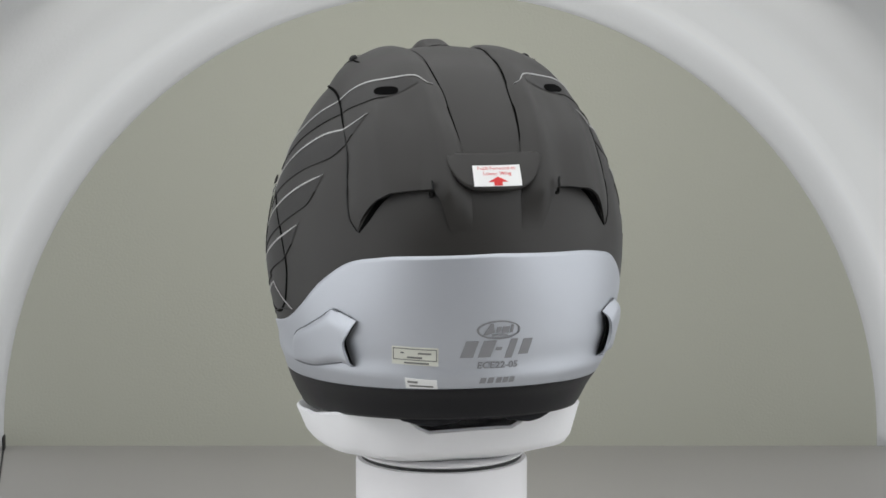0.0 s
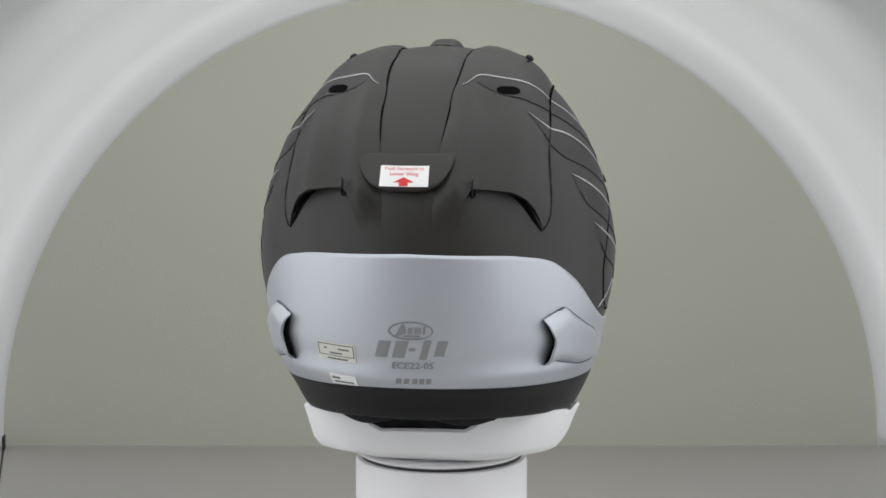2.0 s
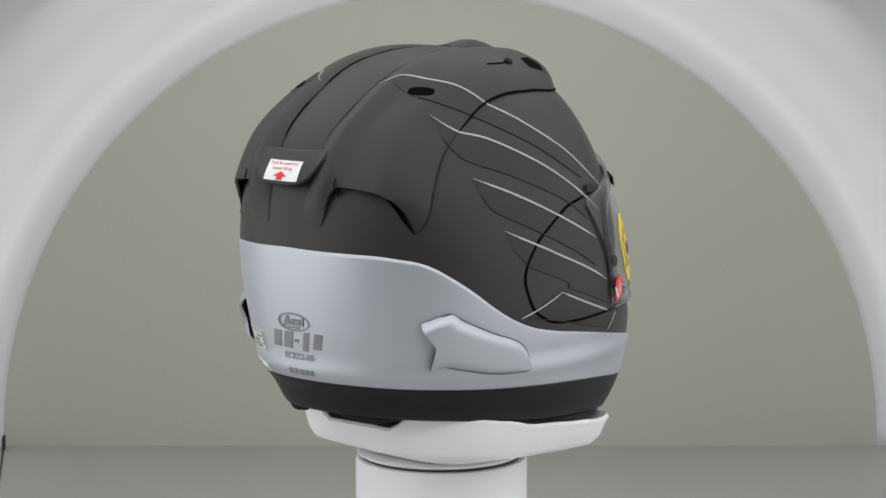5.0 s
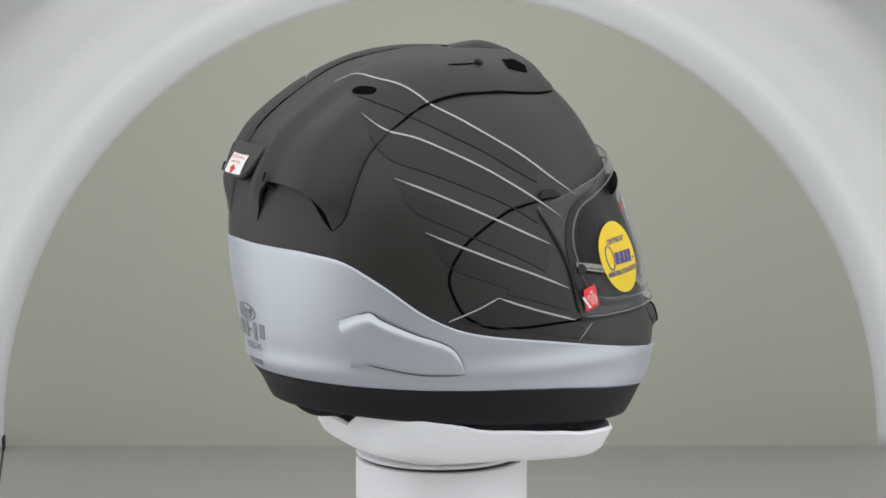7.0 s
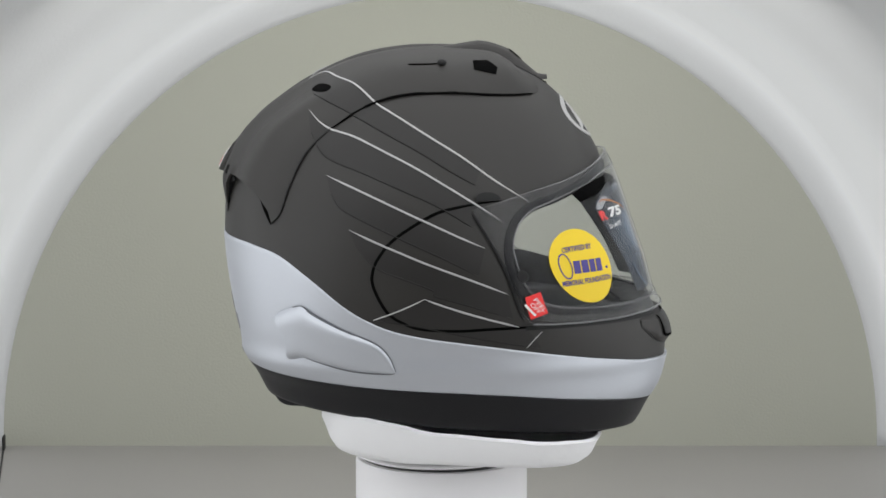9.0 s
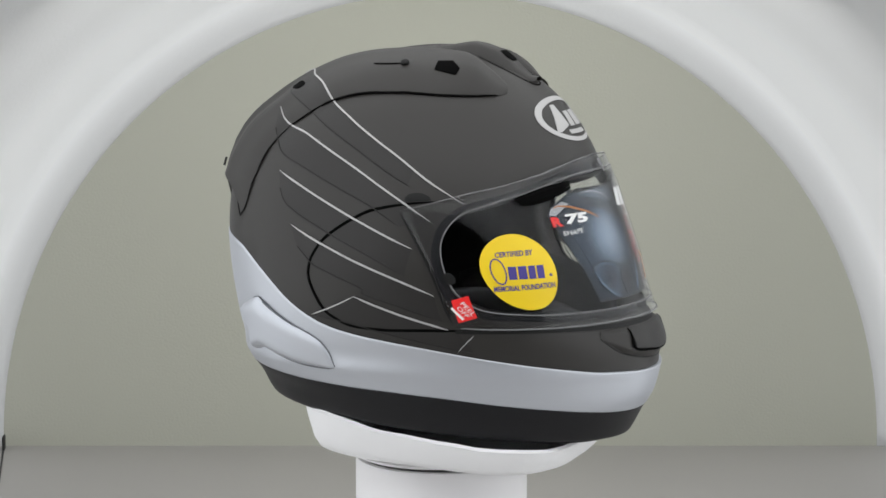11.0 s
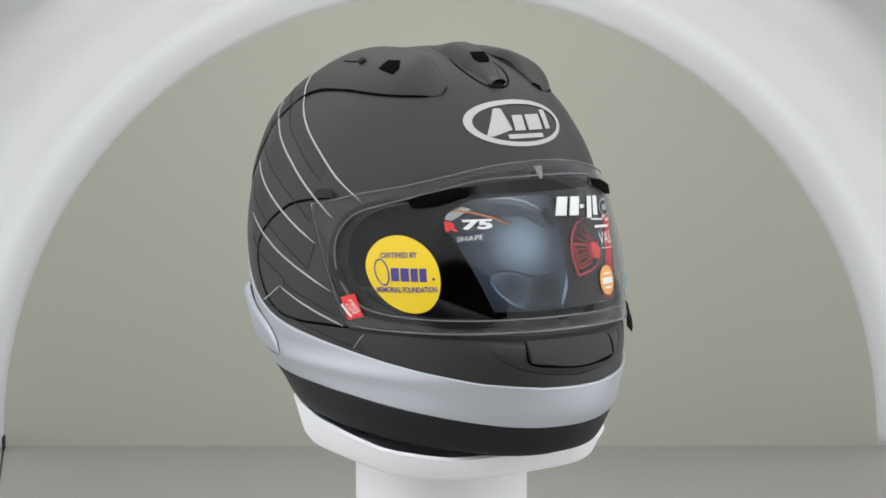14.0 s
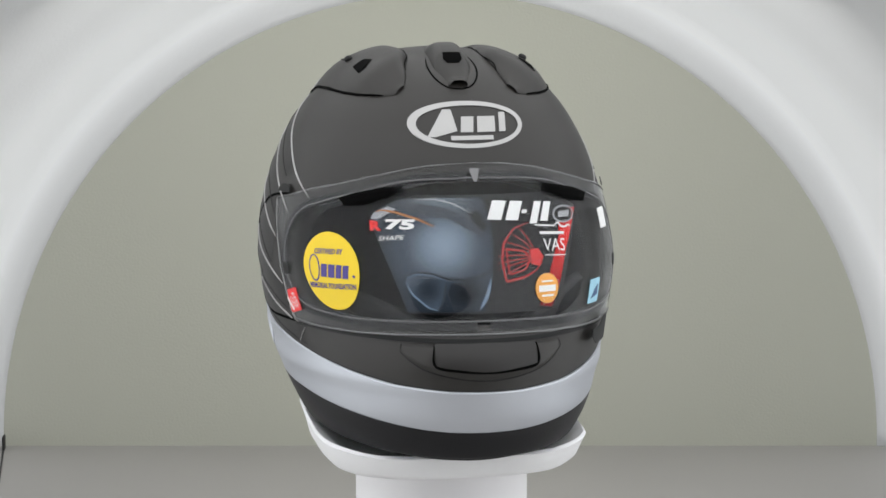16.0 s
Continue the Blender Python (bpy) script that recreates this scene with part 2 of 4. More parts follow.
def build_booth():
    ys = list(np.linspace(MOUTH, BACK - COVE, 30)) + [BACK - COVE + COVE * math.sin(a) for a in np.linspace(0.15, 1.5, 9)]
    verts, n = [], 97
    for y in ys:
        k = max(0.0, (y - (BACK - COVE)) / COVE)
        r = RAD + 0.16 * (BACK - y) - COVE * (1 - math.sqrt(max(0, 1 - k * k)))
        for j in range(n):
            a = math.pi * j / (n - 1)
            verts.append((r * math.cos(a), y, max(0.0, 1.03 * r * math.sin(a))))
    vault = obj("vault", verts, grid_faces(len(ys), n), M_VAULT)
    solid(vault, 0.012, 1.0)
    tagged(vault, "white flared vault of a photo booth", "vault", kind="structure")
    # Dark strips drawn in place of the gap along the floor board's edge.
    for name, p, q, z in (("trim_1", (-0.5555, 1.168), (-0.5565, 1.186), 0.018), ("trim_2", (-0.528, 1.0), (-0.5555, 1.168), 0.0012)):
        ob = obj(name, [(x + dx, y, h) for x, y in (p, q) for dx, h in ((0.0, 0.0), (0.0022, 0.0), (0.0022, z), (0.0, z))],
                 [(0, 1, 2, 3), (7, 6, 5, 4), (0, 4, 5, 1), (1, 5, 6, 2), (2, 6, 7, 3), (3, 7, 4, 0)], M_STEEL, smooth=False)
        tagged(ob, "dark strip added for the gap at the floor's edge", "trim", kind="structure")
    slab("wall_back", (-SIDE, BACK, 0), (SIDE, BACK + 0.03, TALL), M_WALL, "plain grey-green back wall of the booth", "wall")
    # Unseen room added round the booth; its dark grey holds reflections down.
    slab("wall_front", (-SIDE, FRONT - 0.03, 0), (SIDE, FRONT, TALL), M_ROOM, "plain dark grey wall, unseen, added round the booth", "wall")
    slab("wall_west", (-SIDE - 0.03, FRONT - 0.03, 0), (-SIDE, BACK + 0.03, TALL), M_ROOM, "plain dark grey wall, unseen, added round the booth", "wall")
    slab("wall_east", (SIDE, FRONT - 0.03, 0), (SIDE + 0.03, BACK + 0.03, TALL), M_ROOM, "plain dark grey wall, unseen, added round the booth", "wall")
    slab("ceiling", (-SIDE - 0.03, FRONT - 0.03, TALL), (SIDE + 0.03, BACK + 0.03, TALL + 0.03), M_ROOM, "plain dark grey ceiling, unseen, added over the booth", "ceiling")
    slab("floor", (-SIDE - 0.03, FRONT - 0.03, -0.03), (SIDE + 0.03, BACK + 0.03, 0), M_FLOOR, "plain pale grey booth floor", "floor")


build_booth()


def lathe(name, rings, material, parent=None, label="", n=72, at=(0, 0, 0)):
    verts = [(at[0] + r * math.cos(2 * math.pi * i / n), at[1] + r * math.sin(2 * math.pi * i / n), at[2] + z) for i in range(n) for r, z in rings]
    ob = obj(name, verts, grid_faces(n, len(rings), closed=True), material, parent, label)
    return finish(ob, merge=1e-5)


def build_pedestal():
    top = 0.1094 + LIFT
    post = tagged(new("pedestal"), "round white turntable pedestal standing on the booth floor", "pedestal")
    r = 0.0634
    post.location.x = 0.0024
    lathe("column", [(0, 0), (r + 0.004, 0), (r + 0.004, 0.006), (r, 0.010), (r, top - 0.0085), (r - 0.001, top - 0.006), (r - 0.003, top - 0.0055), (0, top - 0.0055)], M_POST, post)
    lathe("bearing", [(0, top - 0.0054), (r - 0.004, top - 0.0054), (r - 0.004, top - 0.0034), (0, top - 0.0034)], M_STEEL, post, "black bearing gap")


build_pedestal()


def build_tray():
    tray = tagged(new("helmet_stand"), "white moulded foam helmet support on the pedestal", "helmet stand")
    tray.location = (0, 0, 0.1094 + LIFT)
    n, verts = 96, []
    rings = 11
    for i in range(n):
        a = 2 * math.pi * i / n
        s, c = math.sin(a), math.cos(a)
        e = 0.58 + 0.06 * max(0.0, c)
        x = 0.098 * math.copysign(abs(s) ** e, s)
        y = 0.017 + 0.102 * math.copysign(abs(c) ** e, c)
        back = float(smoothstep(0.0, -0.07, y))
        corner = back * float(smoothstep(0.03, 0.07, abs(x)))
        top = 0.0200 + 0.0200 * (0.119 - y) / 0.2 - 0.0085 * back * (1 - corner) * float(smoothstep(0.05, 0.03, abs(x))) + 0.0045 * corner
        top += 0.0006 * math.sin(7 * a + 1)
        low = 0.0020 + 0.0092 * (0.119 - y) / 0.2
        prof = [(0.0, 0.0), (0.45, 0.0), (0.60, 0.0006), (0.905, low), (0.94, low + 0.18 * (top - low)), (0.972, low + 0.6 * (top - low)), (1.0, top - 0.002),
                (0.985, top), (0.93, top - 0.002), (0.8, top - 0.012), (0.0, 0.012)]
        for k, z in prof:
            d = noise.noise(Vector((x * 30, y * 30, z * 45))) * 0.0016 * float(smoothstep(0.6, 0.9, k)) + noise.noise(Vector((x * 90, y * 90, z * 60))) * 0.0006 * k
            verts.append((x * k * (1 + 8 * d), (0.01 * (1 - k) + y * k) * (1 + 8 * d), z + d * float(smoothstep(0.008, 0.02, z))))
    pad = obj("pad", verts, grid_faces(n, rings, closed=True), M_FOAM, tray)
    finish(pad, merge=1e-5)
    lathe("base_disc", [(0, -0.0032), (0.0595, -0.0032), (0.0615, -0.002), (0.0615, -0.001), (0.0595, 0.0003), (0, 0.0003)], M_POST, tray, "white turntable disc")
    return tray


tray = build_tray()

helmet = tagged(new("motorcycle_helmet"), "flat charcoal and silver full-face motorcycle helmet with clear visor", "helmet")
helmet.location = (0, 0, BASE + LIFT)


def columns():
    d = [float(p) for p in range(0, 62, 2)] + [62 + 0.5 * k for k in range(16)] + [float(p) for p in range(70, 181, 2)]
    return np.array(sorted({-p for p in d if p < 180} | set(d)))


def build_shell():
    ph = columns()
    a = np.abs(ph)
    inside = a < PORT
    top = np.where(inside, np.interp(a, *zip(*PORT_TOP)), 8.75)
    low = np.where(inside, np.interp(a, *zip(*PORT_LOW)), 8.75)
    verts, faces = [], []
    for lo, hi, rows in ((np.zeros_like(ph), top, 44), (low, np.full_like(ph, 14.8), 34)):
        w = np.linspace(0, 1, rows)
        v = lo[:, None] + (hi - lo)[:, None] * w[None, :]
        p = skin(ph[:, None], v)
        faces += grid_faces(len(ph), rows, closed=True, base=len(verts))
        verts += list(p.reshape(-1, 3))
    ob = obj("shell", verts, faces, M_DARK, helmet, "flat charcoal outer shell")
    finish(ob, merge=2e-5)
    solid(ob, 0.018)
    ob.data.materials.append(M_LINER)
    ob.modifiers["thickness"].material_offset = 1
    return ob


def build_band(name, top, low, rows, off, material, label, thick=0.003, extra=None, step=2):
    ph = np.arange(-180, 180, step).astype(float)
    a = np.abs(ph)
    w = np.linspace(0, 1, rows)
    t, l = table(a, top), table(a, low)
    v = t[:, None] + (l - t)[:, None] * w[None, :]
    o = off + (extra(v) if extra else 0)
    ob = obj(name, skin(ph[:, None], v, o).reshape(-1, 3), grid_faces(len(ph), rows, closed=True), material, helmet, label)
    solid(ob, thick)
    return ob


VISOR_TOP = [(0, 5.9), (10, 5.94), (20, 6.06), (33, 6.33), (45, 6.58), (56, 6.76), (68, 7.03), (76, 7.2)]


def visor_off(phi, v):
    return 0.0022 + 0.0066 * (1 - smoothstep(14, 60, np.abs(phi))) * (0.4 + 0.6 * smoothstep(5.7, 7.2, v)) * (1 - 0.35 * smoothstep(8.8, 10.2, v))


def build_visor():
    nu, nv = 81, 26
    u, w = np.linspace(-1, 1, nu)[:, None], np.linspace(0, 1, nv)[None, :]
    t = table(np.abs(u) * 76, VISOR_TOP)
    v = t + (10.42 - t) * w
    edge = np.interp(v, [5.8, 7.1, 7.4, 7.8, 8.5, 9.3, 10.1, 10.42], [76, 76, 74.8, 73, 70.6, 69.4, 69.2, 68.4])
    phi = u * edge
    ob = obj("visor", skin(phi, v, visor_off(phi, v)).reshape(-1, 3), grid_faces(nu, nv), M_VISOR, helmet, "clear curved visor")
    solid(ob, 0.0016)
    ob.visible_shadow = False
    return ob


shell = build_shell()
build_band("silver_panel", SILVER_TOP, SILVER_LOW, 30, 0.0006, M_SILVER, "flat silver lower shell paint", extra=ridge)
build_band("rim", SILVER_LOW, [(0, 14.95), (90, 15.0), (180, 14.95)], 16, 0.0014, M_RIM, "black rubber bottom rim")
visor = build_visor()


def build_lining():
    """Cheek pads, and a black disc added across the neck to darken the inside."""
    for side in (1, -1):
        ph, w = np.linspace(6, 100, 40)[:, None], np.linspace(0, 1, 12)[None, :]
        t = np.interp(ph, [0, 22, 42, 60, 80, 100], [10.0, 9.85, 9.6, 9.5, 9.8, 10.6])
        v = t + (13.5 - t) * w
        off = -0.019 - 0.016 * np.sin(np.pi * np.clip(w * 1.2, 0, 1)) ** 0.5 * smoothstep(6, 40, ph)
        ob = obj("cheek_pad", skin(side * ph, v, off).reshape(-1, 3), grid_faces(40, 12), M_PAD, helmet, "dark grey cloth cheek pad")
        solid(ob, 0.006)
    # Added disc: closes the open neck so that the inside stays dark.
    rings = [skin(np.arange(0, 360, 5.0), 14.2, -0.006)]
    c = rings[0].mean(0)
    verts = np.concatenate([c + (rings[0] - c) * k + np.array([0, 0, 0.012 * (1 - k)]) for k in (1, 0.75, 0.5, 0.25, 0.02)])
    ob = obj("lining", verts, [(r * 72 + i, r * 72 + (i + 1) % 72, (r + 1) * 72 + (i + 1) % 72, (r + 1) * 72 + i) for r in range(4) for i in range(72)], M_LINER, helmet, "black disc added across the neck to keep the inside dark")


build_lining()

# ---------------------------------------------------------------- raised bodywork
def spline(pts, n):
    """n points evenly along a smooth curve through (phi, v) points."""
    p = np.array(pts, float)
    q = np.vstack([2 * p[0] - p[1], p, 2 * p[-1] - p[-2]])
    out = []
    for i in range(1, len(q) - 2):
        u = np.linspace(0, 1, 16, endpoint=False)[:, None]
        a, b, c, d = q[i - 1], q[i], q[i + 1], q[i + 2]
        out.append(0.5 * (2 * b + (c - a) * u + (2 * a - 5 * b + 4 * c - d) * u * u + (3 * b - a - 3 * c + d) * u ** 3))
    out = np.vstack(out + [p[-1:]])
    xyz = skin0(out[:, 0], out[:, 1])
    s = np.concatenate([[0], np.cumsum(np.linalg.norm(np.diff(xyz, axis=0), axis=1))])
    w = np.linspace(0, s[-1], n)
    return np.stack([np.interp(w, s, out[:, 0]), np.interp(w, s, out[:, 1])], 1)


def flip(pts, side):
    return [(side * p, v) for p, v in pts]


RAISED = []


def loft(name, outer, inner, height, material, label="", nt=60, ns=21, end=None, cave=None, parent=None, raised=True):
    """A raised body between two edge curves; end(s) trims its far end, where a mouth is left under its lip, painted
    black for its shade.
    """
    a, b = spline(outer, nt), spline(inner, nt)
    s = np.linspace(0, 1, ns)
    t = np.linspace(0, 1, nt)
    stop = np.array([end(x) if end else 1.0 for x in s])
    tt = t[:, None] * stop[None, :]
    A = np.stack([np.interp(tt, t, a[:, k]) for k in (0, 1)], -1)
    B = np.stack([np.interp(tt, t, b[:, k]) for k in (0, 1)], -1)
    P = A + (B - A) * s[None, :, None]
    h = height(tt, s[None, :] + 0 * tt)
    xyz = skin(P[..., 0], P[..., 1], h)
    verts, faces = list(xyz.reshape(-1, 3)), grid_faces(nt, ns)
    if cave:
        lip = skin(P[-1, :, 0], P[-1, :, 1], h[-1] - np.minimum(0.0022, 0.5 * h[-1]))
        base = len(verts)
        verts += list(lip)
        faces += [((nt - 1) * ns + i, (nt - 1) * ns + i + 1, base + i + 1, base + i) for i in range(ns - 1)]
    ob = obj(name, verts, faces, material, parent or helmet, label)
    if cave:
        k = 5
        q = [P[-1], P[-k], P[-k]]
        deep = skin(np.stack([x[:, 0] for x in q]), np.stack([x[:, 1] for x in q]), np.stack([np.minimum(h[-1] - 0.0023, h[-1] * 0.5), h[-k] * 0.7, 0 * h[-k] + 0.0003]))
        # Inside faces are painted black to stand for the shade under the lip.
        obj("mouth", list(deep.reshape(-1, 3)), grid_faces(3, ns), cave, ob, "air outlet painted black for its shade")
    if raised:
        RAISED.append(ob)
    return ob


POD_OUT = [(31, 3.52), (37, 3.58), (46, 3.58), (60, 3.55), (80, 3.46), (99, 3.56), (112, 3.98), (121, 4.78), (126.3, 5.55), (129.4, 6.48), (132.2, 7.3), (136, 7.66)]
POD_IN = [(27.5, 3.2), (30, 2.45), (40, 1.45), (62, 0.98), (90, 0.88), (125, 1.05), (149, 1.68), (162.4, 3.18), (166.2, 4.18), (169, 5.06), (170.6, 5.8), (171.9, 6.66), (172.4, 7.52)]


def pod_height(t, s):
    rise = 0.0016 + 0.0032 * smoothstep(0.0, 0.14, t) + 0.0022 * smoothstep(0.6, 0.88, t)
    dome = 1 - np.abs(2 * s - 1) ** np.where(s < 0.5, 2.3, 6.5)
    hump = 0.0032 * np.exp(-((t - 0.13) / 0.06) ** 2)
    groove = -0.0020 * smoothstep(0.5, 0.70, t) * np.exp(-((s - 0.66) / 0.10) ** 2)
    crest = 0.0016 * smoothstep(0.48, 0.66, t) * (np.exp(-((s - 0.38) / 0.10) ** 2) + 0.9 * np.exp(-((s - 0.84) / 0.06) ** 2))
    leg = 1 - 0.97 * smoothstep(0.90, 1.0, t)
    return 0.0004 + ((rise + hump) * dome + groove * dome + crest * dome) * leg


def pod_end(s):
    """Where the fairing stops: an arched lip over the outlet, and a slim leg beside the wing."""
    return 1 - 0.105 * float(np.interp(s, [0, 0.06, 0.12, 0.2, 0.28, 0.42, 0.6, 0.72, 0.77, 0.81, 1], [0, 0.2, 0.42, 0.65, 0.83, 0.97, 1, 0.98, 0.7, 0, 0]))


DUCT_UP = [(105.5, 11.95), (107, 11.4), (110, 10.98), (117.8, 10.60), (125, 10.22), (128.6, 10.0), (132, 10.05), (138, 10.26)]
DUCT_LOW = [(105.7, 12.0), (108, 12.06), (117, 12.02), (126, 11.80), (132, 11.66), (136.5, 11.78)]


def duct_height(t, s):
    return 0.0016 + (0.0016 + 0.0062 * t ** 1.2) * (1 - np.abs(2 * s - 1) ** 7)


for side in (1, -1):
    pod = loft("vent_pod", flip(POD_OUT, side), flip(POD_IN, side), pod_height, M_DARK, "flat charcoal crown vent fairing", end=pod_end, cave=M_BLACK, nt=110, ns=61)
    loft("side_duct", flip(DUCT_UP, side), flip(DUCT_LOW, side), duct_height, M_SILVER, "flat silver neck duct with dark outlet", cave=M_BLACK,
         end=lambda s: 1 - 0.06 * float(np.exp(-((s - 0.5) / 0.28) ** 2)))


def build_wing():
    """The tail wing between the two fairings."""
    nu, nv = 41, 13
    u, w = np.linspace(-1, 1, nu)[:, None], np.linspace(0, 1, nv)[None, :]
    low = 6.5 - 0.85 * np.abs(u) ** 4
    v = 5.44 + (low - 5.44) * w
    phi = 180.5 - u * (15.0 + 0.4 * w)
    off = 0.0052 + 0.0036 * w + 0.0006 * np.sin(3 * w) - 0.0012 * (1 - w) * (1 - u * u)
    ob = obj("wing", skin(phi, v, off).reshape(-1, 3), grid_faces(nu, nv), M_DARK, helmet, "flat charcoal sliding tail wing")
    solid(ob, 0.0045)
    RAISED.append(ob)
    return ob


wing = build_wing()


def build_top_vent():
    """The wedge-shaped centre intake on the crown."""
    ny, nx = 34, 17
    verts = []
    for i in range(ny):
        t = i / (ny - 1)
        y = 0.004 + 0.0745 * t
        half = 0.0142 * (1 - 0.55 * float(smoothstep(0.62, 1.0, t)) ** 1.4) * min(1.0, 0.72 + t)
        for j in range(nx):
            s = -1 + 2 * j / (nx - 1)
            x = half * s
            r = min(0.999, math.hypot(x / 0.0737, (y + 0.0014) / 0.0737))
            z = np.interp(y, [0, 0.0293, 0.0518, 0.0723], [0.4061, 0.402, 0.3946, 0.3836]) - BASE - 2.2 * x * x
            rise = 0.0095 * float(smoothstep(-0.12, 0.5, t)) * (1 - float(smoothstep(0.55, 1.0, t)) * 0.8) + 0.0012
            verts.append((x, y, float(z) - 0.0015 + rise * (1 - abs(s) ** 4)))
    ob = obj("top_vent", verts, grid_faces(ny, nx), M_DARK, helmet, "flat charcoal centre intake")
    RAISED.append(ob)
    return ob


top_vent = build_top_vent()


# chin intake: a shallow raised frame with a shutter
def chin_height(t, s):
    return 0.0003 + 0.0028 * np.minimum(1, 6 * np.minimum(t, 1 - t)) * np.minimum(1, 5 * np.minimum(s, 1 - s) + 0.05)


chin = loft("chin_intake", [(28, 10.6), (15, 10.53), (0, 10.52), (-15, 10.53), (-28, 10.6)], [(28, 10.95), (19, 11.5), (0, 11.76), (-19, 11.5), (-28, 10.95)],
            chin_height, M_DARK, "flat charcoal chin intake", nt=41, ns=15)
loft("shutter", [(16.6, 10.6), (0, 10.58), (-16.6, 10.6)], [(17.2, 11.25), (0, 11.44), (-17.2, 11.25)], lambda t, s: 0.0035 + 0.0012 * s, M_FEATHER,
     "glossy charcoal intake shutter", nt=25, ns=9, parent=chin)

# soft tabs of the neck roll under the back rim
for side in (1, -1):
    loft("neck_tab", flip([(172, 14.9), (158, 14.9), (144, 14.95)], side), flip([(170, 15.45), (158, 15.75), (146, 15.4)], side),
         lambda t, s: -0.002 + 0.0035 * np.sin(np.pi * np.clip(t, 0, 1)) * np.sin(np.pi * np.clip(s, 0, 1)), M_LINER, "black neck roll tab", nt=17, ns=9, raised=False)

# ---------------------------------------------------------------- draping on the bodywork
from mathutils.bvhtree import BVHTree


def full_skin():
    ph, v = np.arange(-180, 180, 2.0), np.linspace(0.02, 17, 90)
    return [Vector(p) for p in skin(ph[:, None], v[None, :]).reshape(-1, 3)], grid_faces(len(ph), len(v), closed=True)


_v, _f = full_skin()
for _o in RAISED + [o for o in helmet.children if o.name == "silver_panel"]:
    _b = len(_v)
    _v += [x.co.copy() for x in _o.data.vertices]
    _f += [tuple(_b + i for i in p.vertices) for p in _o.data.polygons]
BODY = BVHTree.FromPolygons(_v, _f)


def drape(phi, v, off=0.0004):
    p, n = Vector(skin0(phi, v)), Vector(normal(phi, v))
    hit = BODY.ray_cast(p + n * 0.022, -n, 0.04)
    return (hit[0] if hit[0] else p) + n * off


def on_visor(phi, v, off=0.0003):
    return Vector(skin(phi, v, visor_off(phi, v) + off))


def local(phi0, v0, u, w, lay, off, lean=0.0):
    """A place u metres to the onlooker's right of (phi0, v0) and w metres above it."""
    if lean:
        c, s = math.cos(radians(lean)), math.sin(radians(lean))
        u, w = u * c - w * s, u * s + w * c
    up = np.linalg.norm(skin0(phi0, v0 + 0.2) - skin0(phi0, v0 - 0.2)) / 0.4
    v = v0 - w / up
    wide = np.linalg.norm(skin0(phi0 + 2, v) - skin0(phi0 - 2, v)) / 4
    return lay(phi0 - u / wide, v, off)


def ribbon(name, pts, width, material, parent=None, label="", off=0.0003, lay=drape, n=60, taper=True, dome=0.0002):
    c = spline(pts, n)
    mid = [lay(p, v, off) for p, v in c]
    verts = []
    for i, (p, v) in enumerate(c):
        t = mid[min(i + 1, n - 1)] - mid[max(i - 1, 0)]
        nn = Vector(normal(p, v))
        side = t.cross(nn).normalized() * width / 2
        if taper:
            side *= min(1, 0.25 + 6 * min(i, n - 1 - i) / n)
        m = mid[i]
        verts += [m - side - nn * 0.0006, m - side, m + nn * dome, m + side, m + side - nn * 0.0006]
    return obj(name, verts, grid_faces(n, 5), material, parent or helmet, label)


def decal(name, phi0, v0, outline, material, parent=None, label="", off=0.0004, lay=drape, rings=6, lean=0.0, center=None):
    """A thin sticker or print with a star-shaped outline of (u, w) metres."""
    m = len(outline)
    cu, cw = center or (sum(p[0] for p in outline) / m, sum(p[1] for p in outline) / m)
    verts = [local(phi0, v0, cu, cw, lay, off, lean)]
    for r in range(1, rings + 1):
        verts += [local(phi0, v0, cu + (u - cu) * r / rings, cw + (w - cw) * r / rings, lay, off, lean) for u, w in outline]
    verts += [local(phi0, v0, u, w, lay, off - 0.0004, lean) for u, w in outline]
    faces = [(0, 1 + i, 1 + (i + 1) % m) for i in range(m)]
    for r in range(rings):
        a = 1 + r * m
        faces += [(a + i, a + m + i, a + m + (i + 1) % m, a + (i + 1) % m) for i in range(m)]
    return obj(name, verts, faces, material, parent or helmet, label)


def oval(a, b, n=40, x=0.0, y=0.0, power=1.0):
    return [(x + a * math.copysign(abs(math.cos(k)) ** power, math.cos(k)), y + b * math.copysign(abs(math.sin(k)) ** power, math.sin(k)))
            for k in (2 * math.pi * i / n for i in range(n))]


def quad(pts, n=6):
    """A polygon with points added along its sides."""
    out = []
    for i, p in enumerate(pts):
        q = pts[(i + 1) % len(pts)]
        out += [(p[0] + (q[0] - p[0]) * k / n, p[1] + (q[1] - p[1]) * k / n) for k in range(n)]
    return out


def box(x0, y0, x1, y1, slant=0.0, n=5):
    h = y1 - y0
    return quad([(x0, y0), (x1, y0), (x1 + slant * h, y1), (x0 + slant * h, y1)], n)


def loop(name, phi0, v0, outer, inner, material, parent=None, label="", off=0.0005, lay=drape, lean=0.0):
    m = len(outer)
    verts = [local(phi0, v0, u, w, lay, off, lean) for u, w in outer] + [local(phi0, v0, u, w, lay, off, lean) for u, w in inner]
    verts += [local(phi0, v0, u, w, lay, off - 0.0005, lean) for u, w in outer]
    faces = [(i, (i + 1) % m, m + (i + 1) % m, m + i) for i in range(m)] + [(2 * m + i, 2 * m + (i + 1) % m, (i + 1) % m, i) for i in range(m)]
    return obj(name, verts, faces, material, parent or helmet, label)


